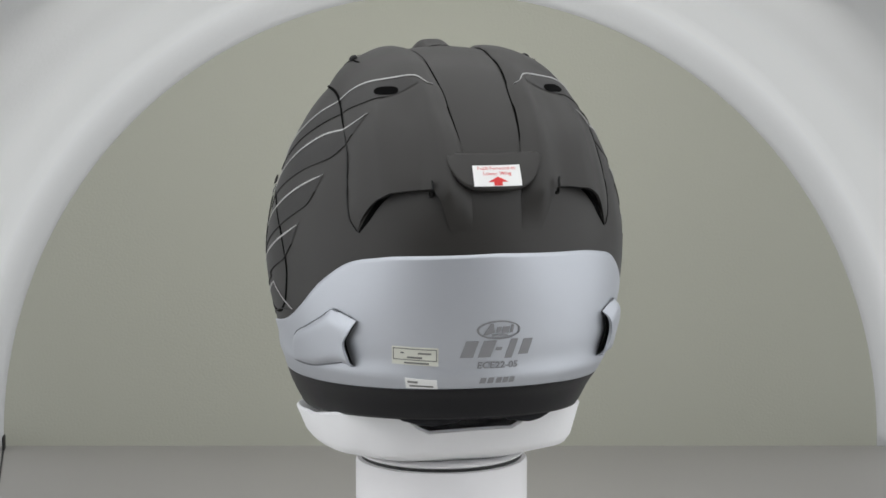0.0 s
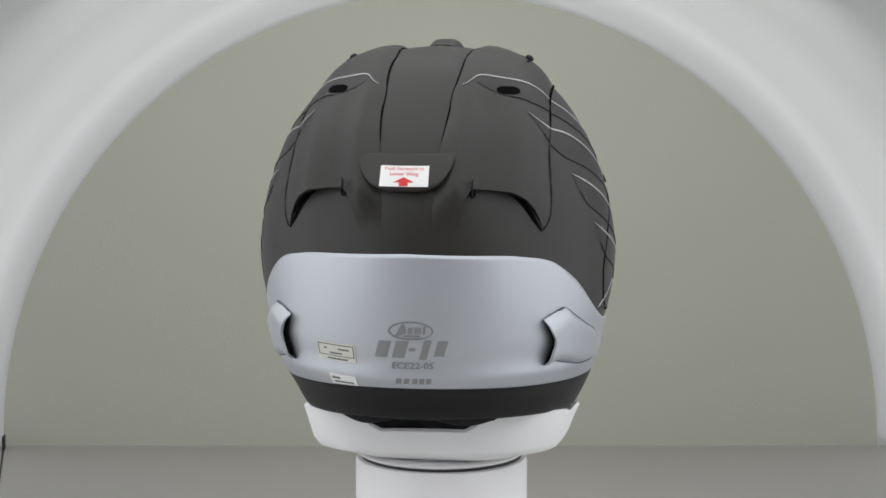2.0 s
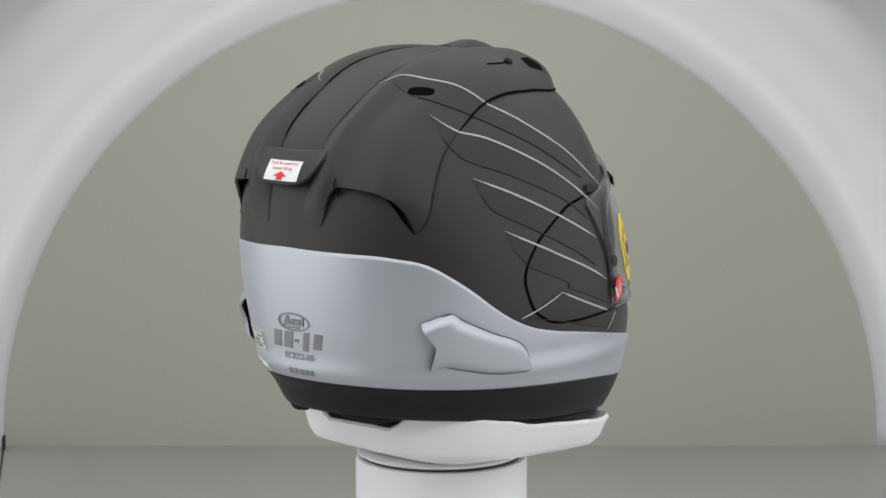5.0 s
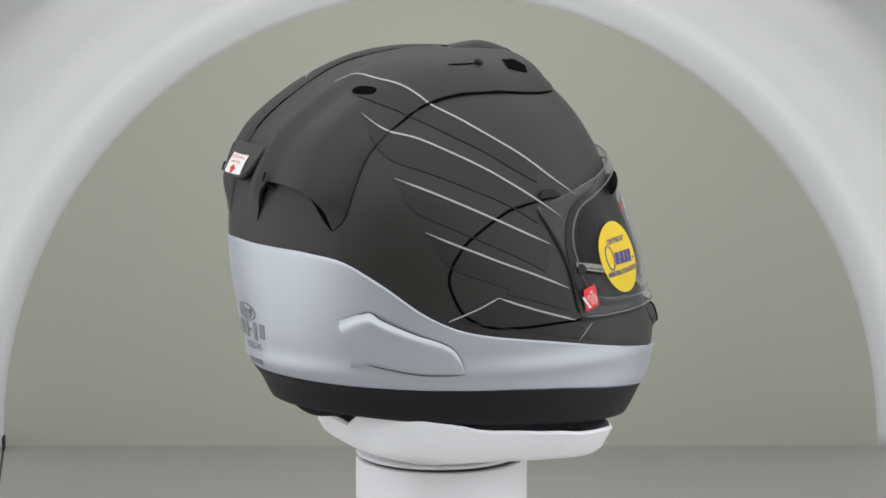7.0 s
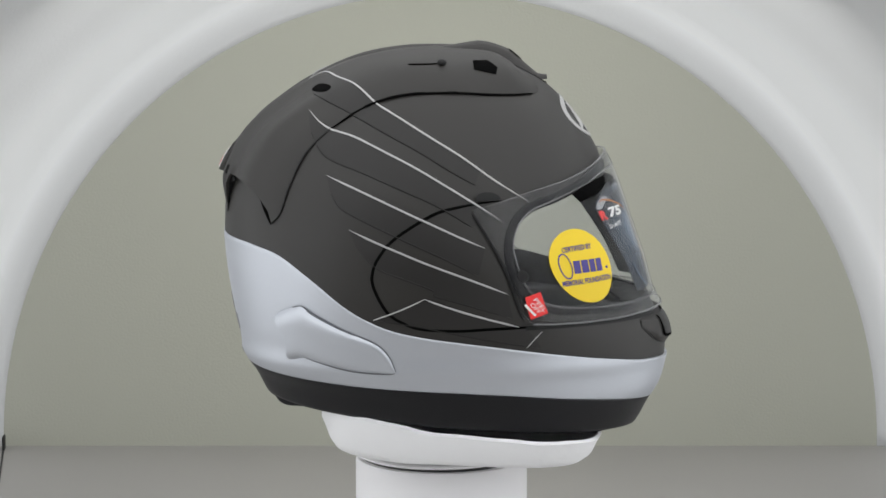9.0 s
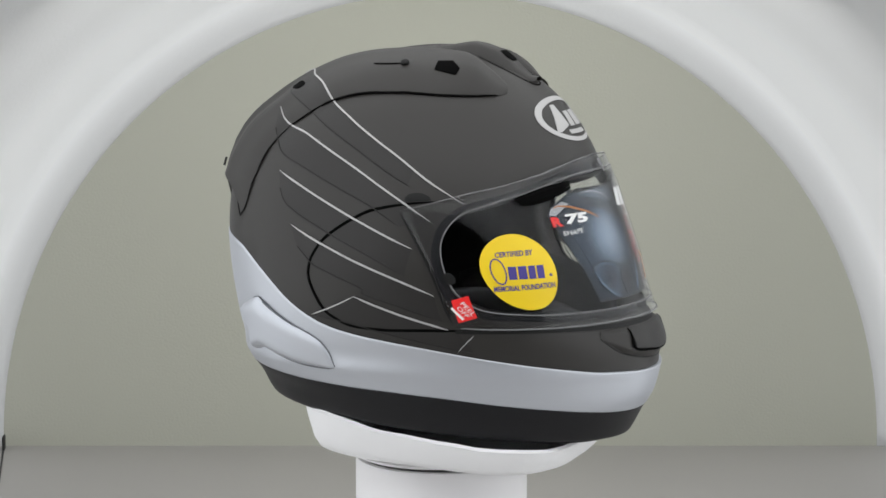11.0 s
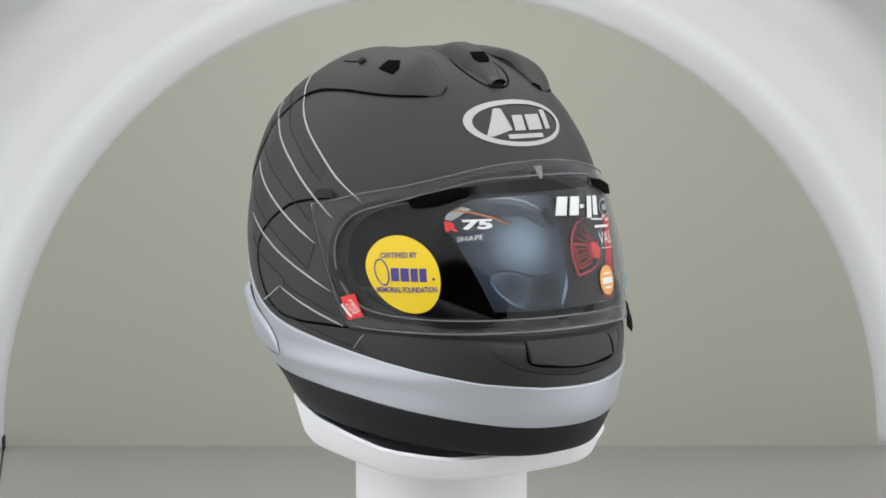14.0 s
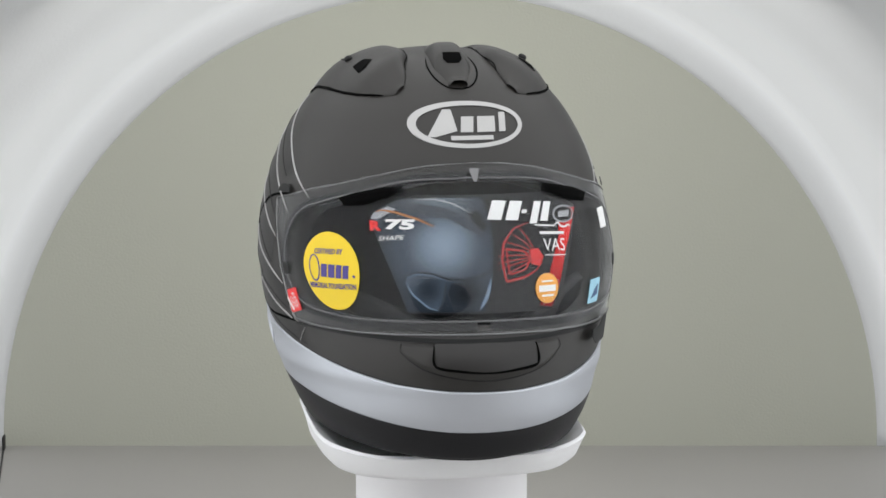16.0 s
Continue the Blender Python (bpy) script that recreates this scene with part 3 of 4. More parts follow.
def lettering(name, text, phi0, v0, size, width, material, parent=None, off=0.0006, lay=drape, at=(0, 0), lean=0.0, shear=0.0, bold=0.0):
    cu = bpy.data.curves.new("letters", "FONT")
    cu.body, cu.size, cu.align_x, cu.align_y, cu.shear, cu.offset, cu.resolution_u = text, size, "CENTER", "CENTER", shear, bold, 3
    tmp = bpy.data.objects.new("letters", cu)
    me = bpy.data.meshes.new_from_object(tmp)
    bpy.data.objects.remove(tmp)
    xs = [v.co.x for v in me.vertices]
    k = width / max(1e-6, max(xs) - min(xs))
    mid = (max(xs) + min(xs)) / 2
    bm = bmesh.new()
    bm.from_mesh(me)
    for v in bm.verts:
        v.co = local(phi0, v0, at[0] + (v.co.x - mid) * k, at[1] + v.co.y, lay, off, lean)
    bm.to_mesh(me)
    bm.free()
    me.materials.append(material)
    me.name = name
    ob = new(name, me)
    return finish(ob, parent or helmet)


# ---------------------------------------------------------------- lines and prints on the shell
W1 = [(159.5, 3.24), (156, 3.2), (148.5, 2.95), (135, 3.13), (121, 3.37), (107.9, 3.88), (94.5, 4.5), (80.1, 5.41), (68.2, 6.36), (57.8, 7.04)]
W2 = [(132.5, 4.35), (123, 4.72), (110, 5.02), (95, 5.72), (82.1, 6.53), (67.8, 7.48)]
W3 = [(117.1, 6.22), (106.6, 6.64), (96, 7.12), (84.5, 7.67), (74.1, 8.18)]
W4 = [(109.6, 7.69), (98, 8.23), (87.1, 8.79), (71.4, 9.47)]
W5 = [(93, 9.6), (86.4, 9.87), (71.7, 10.42)]
F1 = [(152, 3.25), (138.3, 3.8), (115.2, 4.28), (94.4, 5.18), (81.3, 6.05), (73.7, 6.52)]
F2 = [(132.5, 4.35), (127, 4.95), (122.5, 5.38), (117.5, 5.72), (106.6, 6.1), (95.3, 6.58), (84.8, 7.09), (76.6, 7.61)]
F3 = [(117.1, 6.22), (115, 6.75), (112.6, 7.1), (108.5, 7.33), (97.3, 7.83), (87.7, 8.35), (77.8, 9.0)]
F4 = [(109.6, 7.69), (107.6, 8.3), (103.5, 8.8), (99.4, 9.0), (90.5, 9.36), (90.2, 9.52), (82, 9.78), (72, 10.15)]
F5 = [(108, 10.25), (97, 10.4), (87, 10.7), (76, 11.0), (68, 11.2)]
HOLDER = [(66, 6.98), (72, 7.02), (80, 7.13), (87, 7.32), (97.4, 7.91), (102, 8.4), (104.6, 8.85), (105.6, 9.3), (103.6, 9.99), (100.5, 10.3), (96.5, 10.48), (88, 10.53), (78, 10.47), (62, 10.42)]


def feather(upper, lower, side):
    """A dark wing feather between its bright upper edge and its shaded lower edge."""
    n, k = 40, 5
    a, b = spline(flip(upper, side), n), spline(flip(lower, side), n)
    verts = []
    for i in range(n):
        for j in range(k):
            p = a[i] + (b[i] - a[i]) * j / (k - 1)
            verts.append(drape(p[0], p[1], 0.0003))
    obj("feather", verts, grid_faces(n, k), M_FEATHER, helmet, "flat black printed wing feather")


for side in (1, -1):
    for up, low in ((W2, F2), (W3, F3), (W4, F4), ([(108, 10.25), (93, 9.6), (86, 9.88), (78, 10.17), (70, 10.45)], F5)):
        feather(up, low, side)
    feather([(152, 3.2), (142, 3.08), (121, 3.4), (107.9, 3.92), (94.5, 4.54), (80.1, 5.45), (72, 6.1)], F1, side)
    for line in (W1, W2, W3, W4, W5):
        ribbon("wing_line", flip(line, side), 0.0013, M_LINE, label="thin silver pinstripe", off=0.0006)
    ribbon("wing_line", flip([(108, 10.25), (100, 9.92), (93, 9.6)], side), 0.0009, M_LINE, label="thin silver pinstripe", off=0.0006)
    ribbon("wing_line", flip([(66, 10.6), (69, 10.85), (72, 11.15)], side), 0.0005, M_LINE, label="thin silver pinstripe", off=0.0006)
    for line in (F1[1:], F2[1:], F3[1:], F4[1:], F5):
        ribbon("feather_edge", flip(line, side), 0.0010, M_EDGE, off=0.0005)
    ribbon("fairing_seam", flip(POD_OUT[1:8], side), 0.0017, M_GAP, label="black seam round the vent fairing", off=0.0009, n=70)
    ribbon("fairing_seam", flip(POD_OUT[7:], side), 0.0012, M_BLACK, label="dark seam behind the vent fairing", off=0.0009, n=50)
    ribbon("fairing_seam", flip(POD_IN[1:10], side), 0.0014, M_GAP, label="black seam round the vent fairing", off=0.0003, n=70)
    # This ribbon paints the shade below the arched lip.
    ribbon("outlet_shade", flip([(136.5, 7.68), (139, 7.32), (141.5, 6.97), (145, 6.62), (149, 6.42), (154, 6.33), (160, 6.31), (163.2, 6.36), (164.4, 6.62), (165, 7.05)], side), 0.0034, M_GAP,
           label="black ribbon painted for the shade under the fairing lip", off=0.0004, n=70, lay=lambda p, v, o: Vector(skin(p, v, o)))
    ribbon("pod_seam", flip(HOLDER, side), 0.0021, M_GAP, label="black seam of the visor side pod", off=0.0004, n=90)
    ribbon("duct_seam", flip(DUCT_UP[:-1], side), 0.0012, M_SEAM, off=0.0005)
    ribbon("duct_seam", flip(DUCT_LOW[:-1], side), 0.0012, M_SEAM, off=0.0005)
    # outlet hole, lever and shutter of the crown vents; the holes are flat patches painted for their shade
    decal("outlet", side * 137.5, 3.58, oval(0.0090, 0.0042, power=0.8), M_GAP, label="flat black patch for the dark of an outlet hole", lean=-8 * side, off=0.0006)
    decal("intake_hole_shade", side * 57.5, 2.62, quad([(side * u, w) for u, w in ((-0.0100, -0.0016), (-0.0060, 0.0078), (0.0036, 0.0062), (0.0064, -0.0030), (0.0030, -0.0078))], 5), M_GAP,
          label="flat black patch for the dark of an intake hole", off=0.0007)
    ribbon("lever_slot", flip([(101, 2.42), (93, 2.40), (85, 2.37)], side), 0.0012, M_GAP, off=0.0005)
    p = Vector(drape(side * 82.5, 2.34, 0.0))
    nn = Vector(normal(side * 82.5, 2.34))
    lev = lathe("lever", [(0, 0), (0.0030, 0.0), (0.0032, 0.0010), (0.0028, 0.0022), (0.0016, 0.003), (0, 0.0032)], M_BLACK, helmet, "small black vent lever", n=20)
    lev.matrix_local = Matrix.Translation(p) @ nn.to_track_quat("Z", "Y").to_matrix().to_4x4()
    # visor tab and base screw
    decal("visor_tab", side * 70.5, 6.95, [(-0.009, -0.001), (-0.0085, 0.002), (-0.006, 0.0042), (-0.002, 0.0052), (0.003, 0.0048), (0.0075, 0.0026), (0.009, -0.001)], M_BLACK,
          label="black visor locking tab", off=0.0030)
    # little spoiler hooks under the outlets
    hk = ribbon("hook", flip([(159.7, 6.24), (160.2, 6.42), (159.8, 6.62), (158.8, 6.64), (158.6, 6.5)], side), 0.0016, M_BLACK, label="small dark hook", off=0.0030, dome=0.001)

# ---------------------------------------------------------------- front mark: oval with plain bars
def mark(phi0, v0, a, b, material, line, parent=None, bars=True, lay=drape, off=0.0006):
    ring = loop("badge", phi0, v0, oval(a, b, 64), oval(a - line, b - line * 0.72, 64, x=line * 0.25), material, parent or helmet, "silver oval badge outline", off, lay)
    if bars:
        u = a / 0.0435
        for shape in (quad([(-0.0300, -0.0100), (-0.0240, -0.0100), (-0.0080, -0.0050), (-0.0105, 0.0125), (-0.0165, 0.0125)], 4), box(-0.0058, -0.006, 0.0030, 0.0065, 0.15),
                      box(0.0060, -0.006, 0.0195, 0.0065, 0.12), box(0.0228, -0.006, 0.0280, 0.0095, 0.12)):
            decal("bar", phi0, v0, [(x * u, y * u) for x, y in shape], material, ring, off=off, lay=lay, rings=3)
        decal("bar", phi0, v0, [(x * u, y * u) for x, y in box(-0.013, -0.0125, 0.0175, -0.0090)], material, ring, off=off, lay=lay, rings=2)
    return ring


mark(-0.5, 4.53, 0.0435, 0.0195, M_LINE, 0.0052)

# ---------------------------------------------------------------- back prints and labels
mark(179.1, 10.45, 0.0155, 0.0066, M_GREY, 0.0014)
word = decal("bar", 179.0, 11.02, box(-0.0262, -0.0062, -0.0172, 0.0058, 0.3), M_GREY, label="grey printed bars", rings=2)
for x0, x1, y0, y1 in ((-0.0138, -0.0050, -0.0062, 0.0058), (-0.0020, 0.0022, -0.0014, 0.0010), (0.0048, 0.0100, -0.0072, 0.0066), (0.0150, 0.0222, -0.0050, 0.0062)):
    decal("bar", 179.0, 11.02, box(x0, y0, x1, y1, 0.3), M_GREY, word, rings=2)
lettering("lettering", "ECE22-05", 178.8, 11.54, 0.0062, 0.0285, M_GREY, at=(0, 0.0), shear=0.1, bold=0.00012)
snl = decal("bar", 178.6, 12.14, box(-0.0125, -0.002, -0.0085, 0.002, 0.2, 3), M_GREY, label="grey printed bars", rings=2)
for x in (-0.007, -0.0015, 0.0032, 0.0078):
    decal("bar", 178.6, 12.14, box(x, -0.002, x + 0.0036, 0.002, 0.2, 3), M_GREY, snl, rings=2)

push = decal("push_label", 180.4, 6.12, box(-0.0156, -0.0070, 0.0156, 0.0070), M_PAPER, label="white sticker with red arrow and red words", off=0.0008)
lettering("lettering", "Push Forward to", 180.4, 6.12, 0.0034, 0.0250, M_RED, push, at=(0, 0.0048), off=0.0011)
lettering("lettering", "Lower Wing", 180.4, 6.12, 0.0034, 0.0180, M_RED, push, at=(0, 0.0012), off=0.0011)
decal("arrow", 180.4, 6.12, [(-0.0026, -0.0066), (0.0026, -0.0066), (0.0026, -0.0042), (0.0064, -0.0042), (0, -0.0008), (-0.0064, -0.0042), (-0.0026, -0.0042)], M_RED, push,
      off=0.0011, rings=2, center=(0, -0.0042))

for name, ph, vv, w, h, m in (("spec_label", -156.5, 11.25, 0.0160, 0.0066, M_CREAM), ("spec_label", -158, 12.40, 0.0108, 0.0034, M_PAPER)):
    lab = decal(name, ph, vv, box(-w, -h, w, h), m, label="small pale printed label", lean=-2, off=0.0006)
    if m is M_CREAM:
        loop("frame_line", ph, vv, box(-w + 0.001, -h + 0.0035, w - 0.001, h - 0.001, n=4), box(-w + 0.0016, -h + 0.0041, w - 0.0016, h - 0.0016, n=4), M_INK, lab, lean=-2, off=0.0009)
        spots = ((-0.0085, 0.0022, 0.0012), (0.0068, 0.0022, 0.0045), (0.0, -0.0010, 0.0052), (0.0012, -0.0050, 0.0085))
    else:
        spots = ((-0.0055, 0.0016, 0.0034), (0.0, -0.0012, 0.0080))
    for x, y, hw in spots:
        decal("bar", ph, vv, box(x - hw, y - 0.0006, x + hw, y + 0.0006), M_INK, lab, lean=-2, rings=2, off=0.0009)

# ---------------------------------------------------------------- visor fittings
for side in (1, -1):
    pts = [(-0.3, 6.36), (20, 6.45), (36, 6.78), (50, 7.1), (58, 7.3), (63, 7.62), (66, 8.1), (66.5, 8.8), (65, 9.4), (60, 9.8), (48, 9.94), (30, 9.98), (-0.3, 9.98)]
    ribbon("visor_bead", flip(pts, side), 0.0008, M_BEAD, visor, "pale moulded visor bead", lay=on_visor, off=0.0002, n=90, taper=False)
    ribbon("gasket", flip([(2, 6.28), (18, 6.36), (34, 6.70), (48, 7.02), (57, 7.2), (63, 7.5), (66.5, 7.95), (68, 8.5), (68, 9.1), (66, 9.6), (59, 9.93), (48, 10.0), (30, 10.06), (2, 10.05)], side),
           0.0065, M_RIM, None, "black rubber eye port gasket", lay=lambda p, v, o: Vector(skin(p, v, o)), off=0.0008, n=110, taper=False, dome=0.0006)
    # A thin black line laid along the visor's side edge.
    ribbon("gasket", flip([(75.8, 7.3), (73.2, 7.8), (70.9, 8.5), (69.7, 9.3), (69.5, 10.2)], side), 0.0018, M_BLACK, None, "thin black line along the visor's side edge", lay=lambda p, v, o: Vector(skin(p, v, o)), off=0.0016, n=40)
    ribbon("gasket", flip([(70, 10.46), (56, 10.44), (40, 10.44), (20, 10.46), (0, 10.47)], side), 0.0034, M_BLACK, None, "black gap under the visor", lay=lambda p, v, o: Vector(skin(p, v, o)), off=0.0006, n=60, taper=False)
    # Pale ribbons paint the highlights along the visor's lower and upper edges.
    ribbon("visor_edge_glint", flip([(-0.3, 10.37), (25, 10.37), (45, 10.37), (60, 10.37), (67.5, 10.33)], side), 0.0009, M_BEAD, visor, "pale ribbon painted for the highlight on the lower visor edge", lay=on_visor, off=0.0001, n=60, taper=False)
    ribbon("visor_edge_glint", flip([(-0.3, 5.93), (10, 5.97), (20, 6.09), (33, 6.36), (45, 6.61), (56, 6.79), (68, 7.06), (75, 7.2)], side), 0.0006, M_BEAD, visor, "pale ribbon painted for the highlight on the upper visor edge", lay=on_visor, off=0.0001, n=70)
    decal("screw", side * 65.8, 9.0, oval(0.0042, 0.0042, 24), M_BLACK, visor, "black visor stud", lay=on_visor, off=0.0006)
    brow = loft("brow_vent", flip([(43, 7.0), (35, 6.78), (22, 6.58)], side), flip([(40.5, 7.22), (31, 7.10), (21.5, 6.84)], side),
                lambda t, s: visor_off(33, 6.9) + 0.0003 + 0.0018 * np.minimum(1, 5 * np.minimum(t, 1 - t)) * np.minimum(1, 4 * np.minimum(s, 1 - s) + 0.1),
                M_GAP, "black brow vent shutter", nt=25, ns=9, parent=visor, raised=False)

yellow = decal("round_sticker", 46, 8.82, oval(0.0256, 0.0256, 48), M_YELLOW, visor, "round yellow certificate sticker", lay=on_visor, off=0.0005)
lettering("lettering", "CERTIFIED BY", 46, 8.82, 0.0052, 0.0262, M_INDIGO, yellow, at=(0.0, 0.0118), lay=on_visor, off=0.0008, shear=0.25, lean=2, bold=0.00012)
lettering("lettering", "MEMORIAL FOUNDATION", 46, 8.82, 0.0046, 0.0430, M_INDIGO, yellow, at=(0.0, -0.0112), lay=on_visor, off=0.0008, shear=0.25, lean=2, bold=0.00012)
loop("bar", 46, 8.82, oval(0.0052, 0.0092, 28, x=-0.0142), oval(0.0043, 0.0082, 28, x=-0.0142), M_INDIGO, yellow, lay=on_visor, off=0.0008)
for x0, x1 in ((-0.0085, -0.0030), (-0.0018, 0.0040), (0.0052, 0.0100), (0.0112, 0.0160)):
    decal("bar", 46, 8.82, box(x0, -0.0058, x1, 0.0030, 0.15, 3), M_INDIGO, yellow, lay=on_visor, off=0.0008, rings=2)
decal("bar", 46, 8.82, oval(0.0010, 0.0010, 10, x=0.0208, y=-0.004), M_INDIGO, yellow, lay=on_visor, off=0.0008, rings=1)

red = decal("red_tab", 65, 9.78, quad([(-0.0052, 0.0066), (0.0072, 0.0100), (0.0076, -0.0060), (-0.0068, -0.0106)], 5), M_REDTAB, visor, "red peel-off tab with white words", lay=on_visor, off=0.0010)
lettering("lettering", "PEEL", 65, 9.78, 0.0052, 0.0105, M_PAPER, red, at=(0.0012, 0.0035), lay=on_visor, off=0.0013, lean=-62)
lettering("lettering", "OFF", 65, 9.78, 0.0052, 0.0085, M_PAPER, red, at=(0.0012, -0.0012), lay=on_visor, off=0.0013, lean=-62)
decal("bar", 65, 9.78, box(-0.0045, -0.0065, 0.0055, -0.0045), M_PAPER, red, lay=on_visor, off=0.0013, rings=2, lean=-62)

# printed insert behind the visor
CU, CV = -2.0, 8.3


def graded(name, at, near, far, reach):
    """A printed tone that runs from one colour at a place on the card to another."""
    m = mat(name, near, 0.4, spec=0.15, vary=0.1, scale=60)
    nt = m.node_tree
    co, dist, ramp = nt.nodes.new("ShaderNodeTexCoord"), nt.nodes.new("ShaderNodeVectorMath"), nt.nodes.new("ShaderNodeValToRGB")
    dist.operation = "DISTANCE"
    dist.inputs[1].default_value = at
    scale = nt.nodes.new("ShaderNodeMath")
    scale.operation = "DIVIDE"
    scale.inputs[1].default_value = reach
    ramp.color_ramp.interpolation = "EASE"
    ramp.color_ramp.elements[0].color, ramp.color_ramp.elements[1].color = (*near, 1), (*far, 1)
    nt.links.new(co.outputs["Object"], dist.inputs[0])
    nt.links.new(dist.outputs["Value"], scale.inputs[0])
    nt.links.new(scale.outputs[0], ramp.inputs[0])
    nt.links.new(ramp.outputs[0], nt.nodes["Principled BSDF"].inputs["Base Color"])
    return m


def inside(phi, v, off=0.0):
    return Vector(skin(phi, v, visor_off(phi, v) - 0.0030 + off))


card = decal("insert_card", CU, CV, quad([(-0.0785, 0.0222), (-0.046, 0.0385), (0.052, 0.0385), (0.0800, 0.0275), (0.0535, -0.0385), (-0.0550, -0.0385)], 10), M_CARD, visor,
             "black printed card insert with a helmet picture", lay=inside, off=0.0, rings=16, center=(0, 0))


def spot(u, w):
    return tuple(local(CU, CV, u, w, inside, 0.0))


def stroke(name, pts, width, material, off, ends=1.0):
    """A printed line through (u, w) points of the card, thinner towards its ends."""
    p = np.array(pts, float)
    d = np.concatenate([[0], np.cumsum(np.linalg.norm(np.diff(p, axis=0), axis=1))])
    n = max(8, int(d[-1] / 0.0012))
    k = np.linspace(0, d[-1], n)
    q = np.stack([np.interp(k, d, p[:, 0]), np.interp(k, d, p[:, 1])], 1)
    for _ in range(2):
        q[1:-1] = (q[:-2] + 2 * q[1:-1] + q[2:]) / 4
    t = np.gradient(q, axis=0)
    t /= np.linalg.norm(t, axis=1, keepdims=True)
    half = width / 2 * np.interp(np.linspace(0, 1, n), [0, 0.25, 0.75, 1], [ends, 1, 1, ends])[:, None]
    side_ = np.stack([-t[:, 1], t[:, 0]], 1) * half
    verts = [local(CU, CV, *x, inside, off) for x in np.concatenate([q - side_, q + side_])]
    return obj(name, verts, [(a, a + 1, n + a + 1, n + a) for a in range(n - 1)], material, card)


G_BODY = graded("slate_print", spot(-0.030, 0.004), (0.085, 0.115, 0.155), (0.022, 0.030, 0.042), 0.046)
G_FACE = graded("pale_slate_print", spot(-0.028, 0.006), (0.225, 0.285, 0.36), (0.040, 0.056, 0.078), 0.030)
G_LENS = graded("lens_print", spot(-0.040, -0.024), (0.022, 0.030, 0.042), (0.085, 0.112, 0.15), 0.019)
G_JAW = graded("jaw_print", spot(-0.017, -0.027), (0.010, 0.012, 0.016), (0.040, 0.052, 0.068), 0.020)
G_BROW = graded("brow_print", spot(-0.028, 0.036), (0.125, 0.15, 0.18), (0.034, 0.042, 0.052), 0.034)
G_RED = graded("red_glow_print", spot(0.068, 0.004), (0.78, 0.02, 0.015), (0.30, 0.008, 0.010), 0.045)
M_PALE = mat("pale_print", (0.36, 0.37, 0.39), 0.4, vary=0.2, scale=60)
M_FAN = mat("red_line_print", (0.42, 0.018, 0.018), 0.4, vary=0.4, scale=90)
CHIN = [(-0.0564, -0.0195), (-0.0548, -0.0158), (-0.0464, -0.0132), (-0.037, -0.0142), (-0.028, -0.0176), (-0.0168, -0.0184), (-0.0056, -0.016), (0.0028, -0.0118)]
shapes = (
    ("print", [(-0.078, 0.0218), (-0.0745, 0.0266), (-0.058, 0.0345), (-0.0274, 0.0366), (-0.001, 0.036), (0.0030, 0.024), (0.0044, 0.0068), (0.0026, -0.0163), (-0.004, -0.0376), (-0.055, -0.0376)], G_BODY, 0.00038),
    ("print", [(-0.0640, 0.010), (-0.0600, 0.0180), (-0.045, 0.0225), (-0.0245, 0.0225), (-0.008, 0.0150), (0.0005, 0.0040), (0.0020, -0.0100), (-0.0056, -0.0150), (-0.0168, -0.0172), (-0.028, -0.0164),
               (-0.037, -0.0130), (-0.0464, -0.0120), (-0.0560, -0.0150)], G_FACE, 0.00076),
    ("print", [(-0.0640, 0.0300), (-0.055, 0.0350), (-0.0274, 0.0362), (-0.001, 0.0355), (0.0030, 0.024), (0.0020, 0.012), (-0.0064, 0.0225), (-0.0245, 0.0310), (-0.0428, 0.0335)], G_BROW, 0.00095),
    ("print", [(-0.0586, 0.0279), (-0.0428, 0.0322), (-0.0245, 0.0292), (-0.0064, 0.0202), (0.0012, 0.0087), (-0.0050, 0.0130), (-0.0180, 0.0205), (-0.0360, 0.0245)], M_BLUEDARK, 0.00104),
    ("print", [(-0.0110, 0.0260), (-0.0040, 0.0270), (0.0010, 0.0170), (-0.0020, 0.0140), (-0.0080, 0.0205)], M_CARD, 0.00120),
    ("print", [(-0.0552, -0.0195), (-0.0535, -0.0160), (-0.0464, -0.0142), (-0.037, -0.0152), (-0.029, -0.0190), (-0.0284, -0.0230), (-0.0306, -0.0295), (-0.0345, -0.036), (-0.0404, -0.0350), (-0.0511, -0.0263)], G_LENS, 0.00114),
    ("print", [(-0.0245, -0.0200), (-0.0168, -0.0196), (-0.0056, -0.0172), (0.0014, -0.0138), (0.0002, -0.0181), (-0.0018, -0.0266), (-0.0087, -0.0366), (-0.0240, -0.0363), (-0.0275, -0.026)], G_JAW, 0.00114),
    ("print", [(-0.0772, 0.0222), (-0.0740, 0.0262), (-0.064, 0.0300), (-0.058, 0.0285), (-0.066, 0.0245), (-0.072, 0.0215)], M_PALE, 0.00114),
    ("print", [(0.0792, 0.0258), (0.0757, 0.021), (0.0632, -0.0005), (0.0519, -0.0297), (0.0464, -0.0371), (0.0365, -0.0355), (0.0430, -0.024), (0.0478, -0.0113), (0.0560, 0.006), (0.0600, 0.0147), (0.0586, 0.0266)], G_RED, 0.00076),
)
for name, pts, m, o in shapes:
    decal(name, CU, CV, quad(pts, 6), m, card, lay=inside, off=o, rings=12)
stroke("print", CHIN, 0.0010, M_CARD, 0.0015, 0.3)
stroke("print", [(u, w - 0.0010) for u, w in CHIN[1:5]], 0.0007, M_SKYBLUE, 0.0017, 0.2)
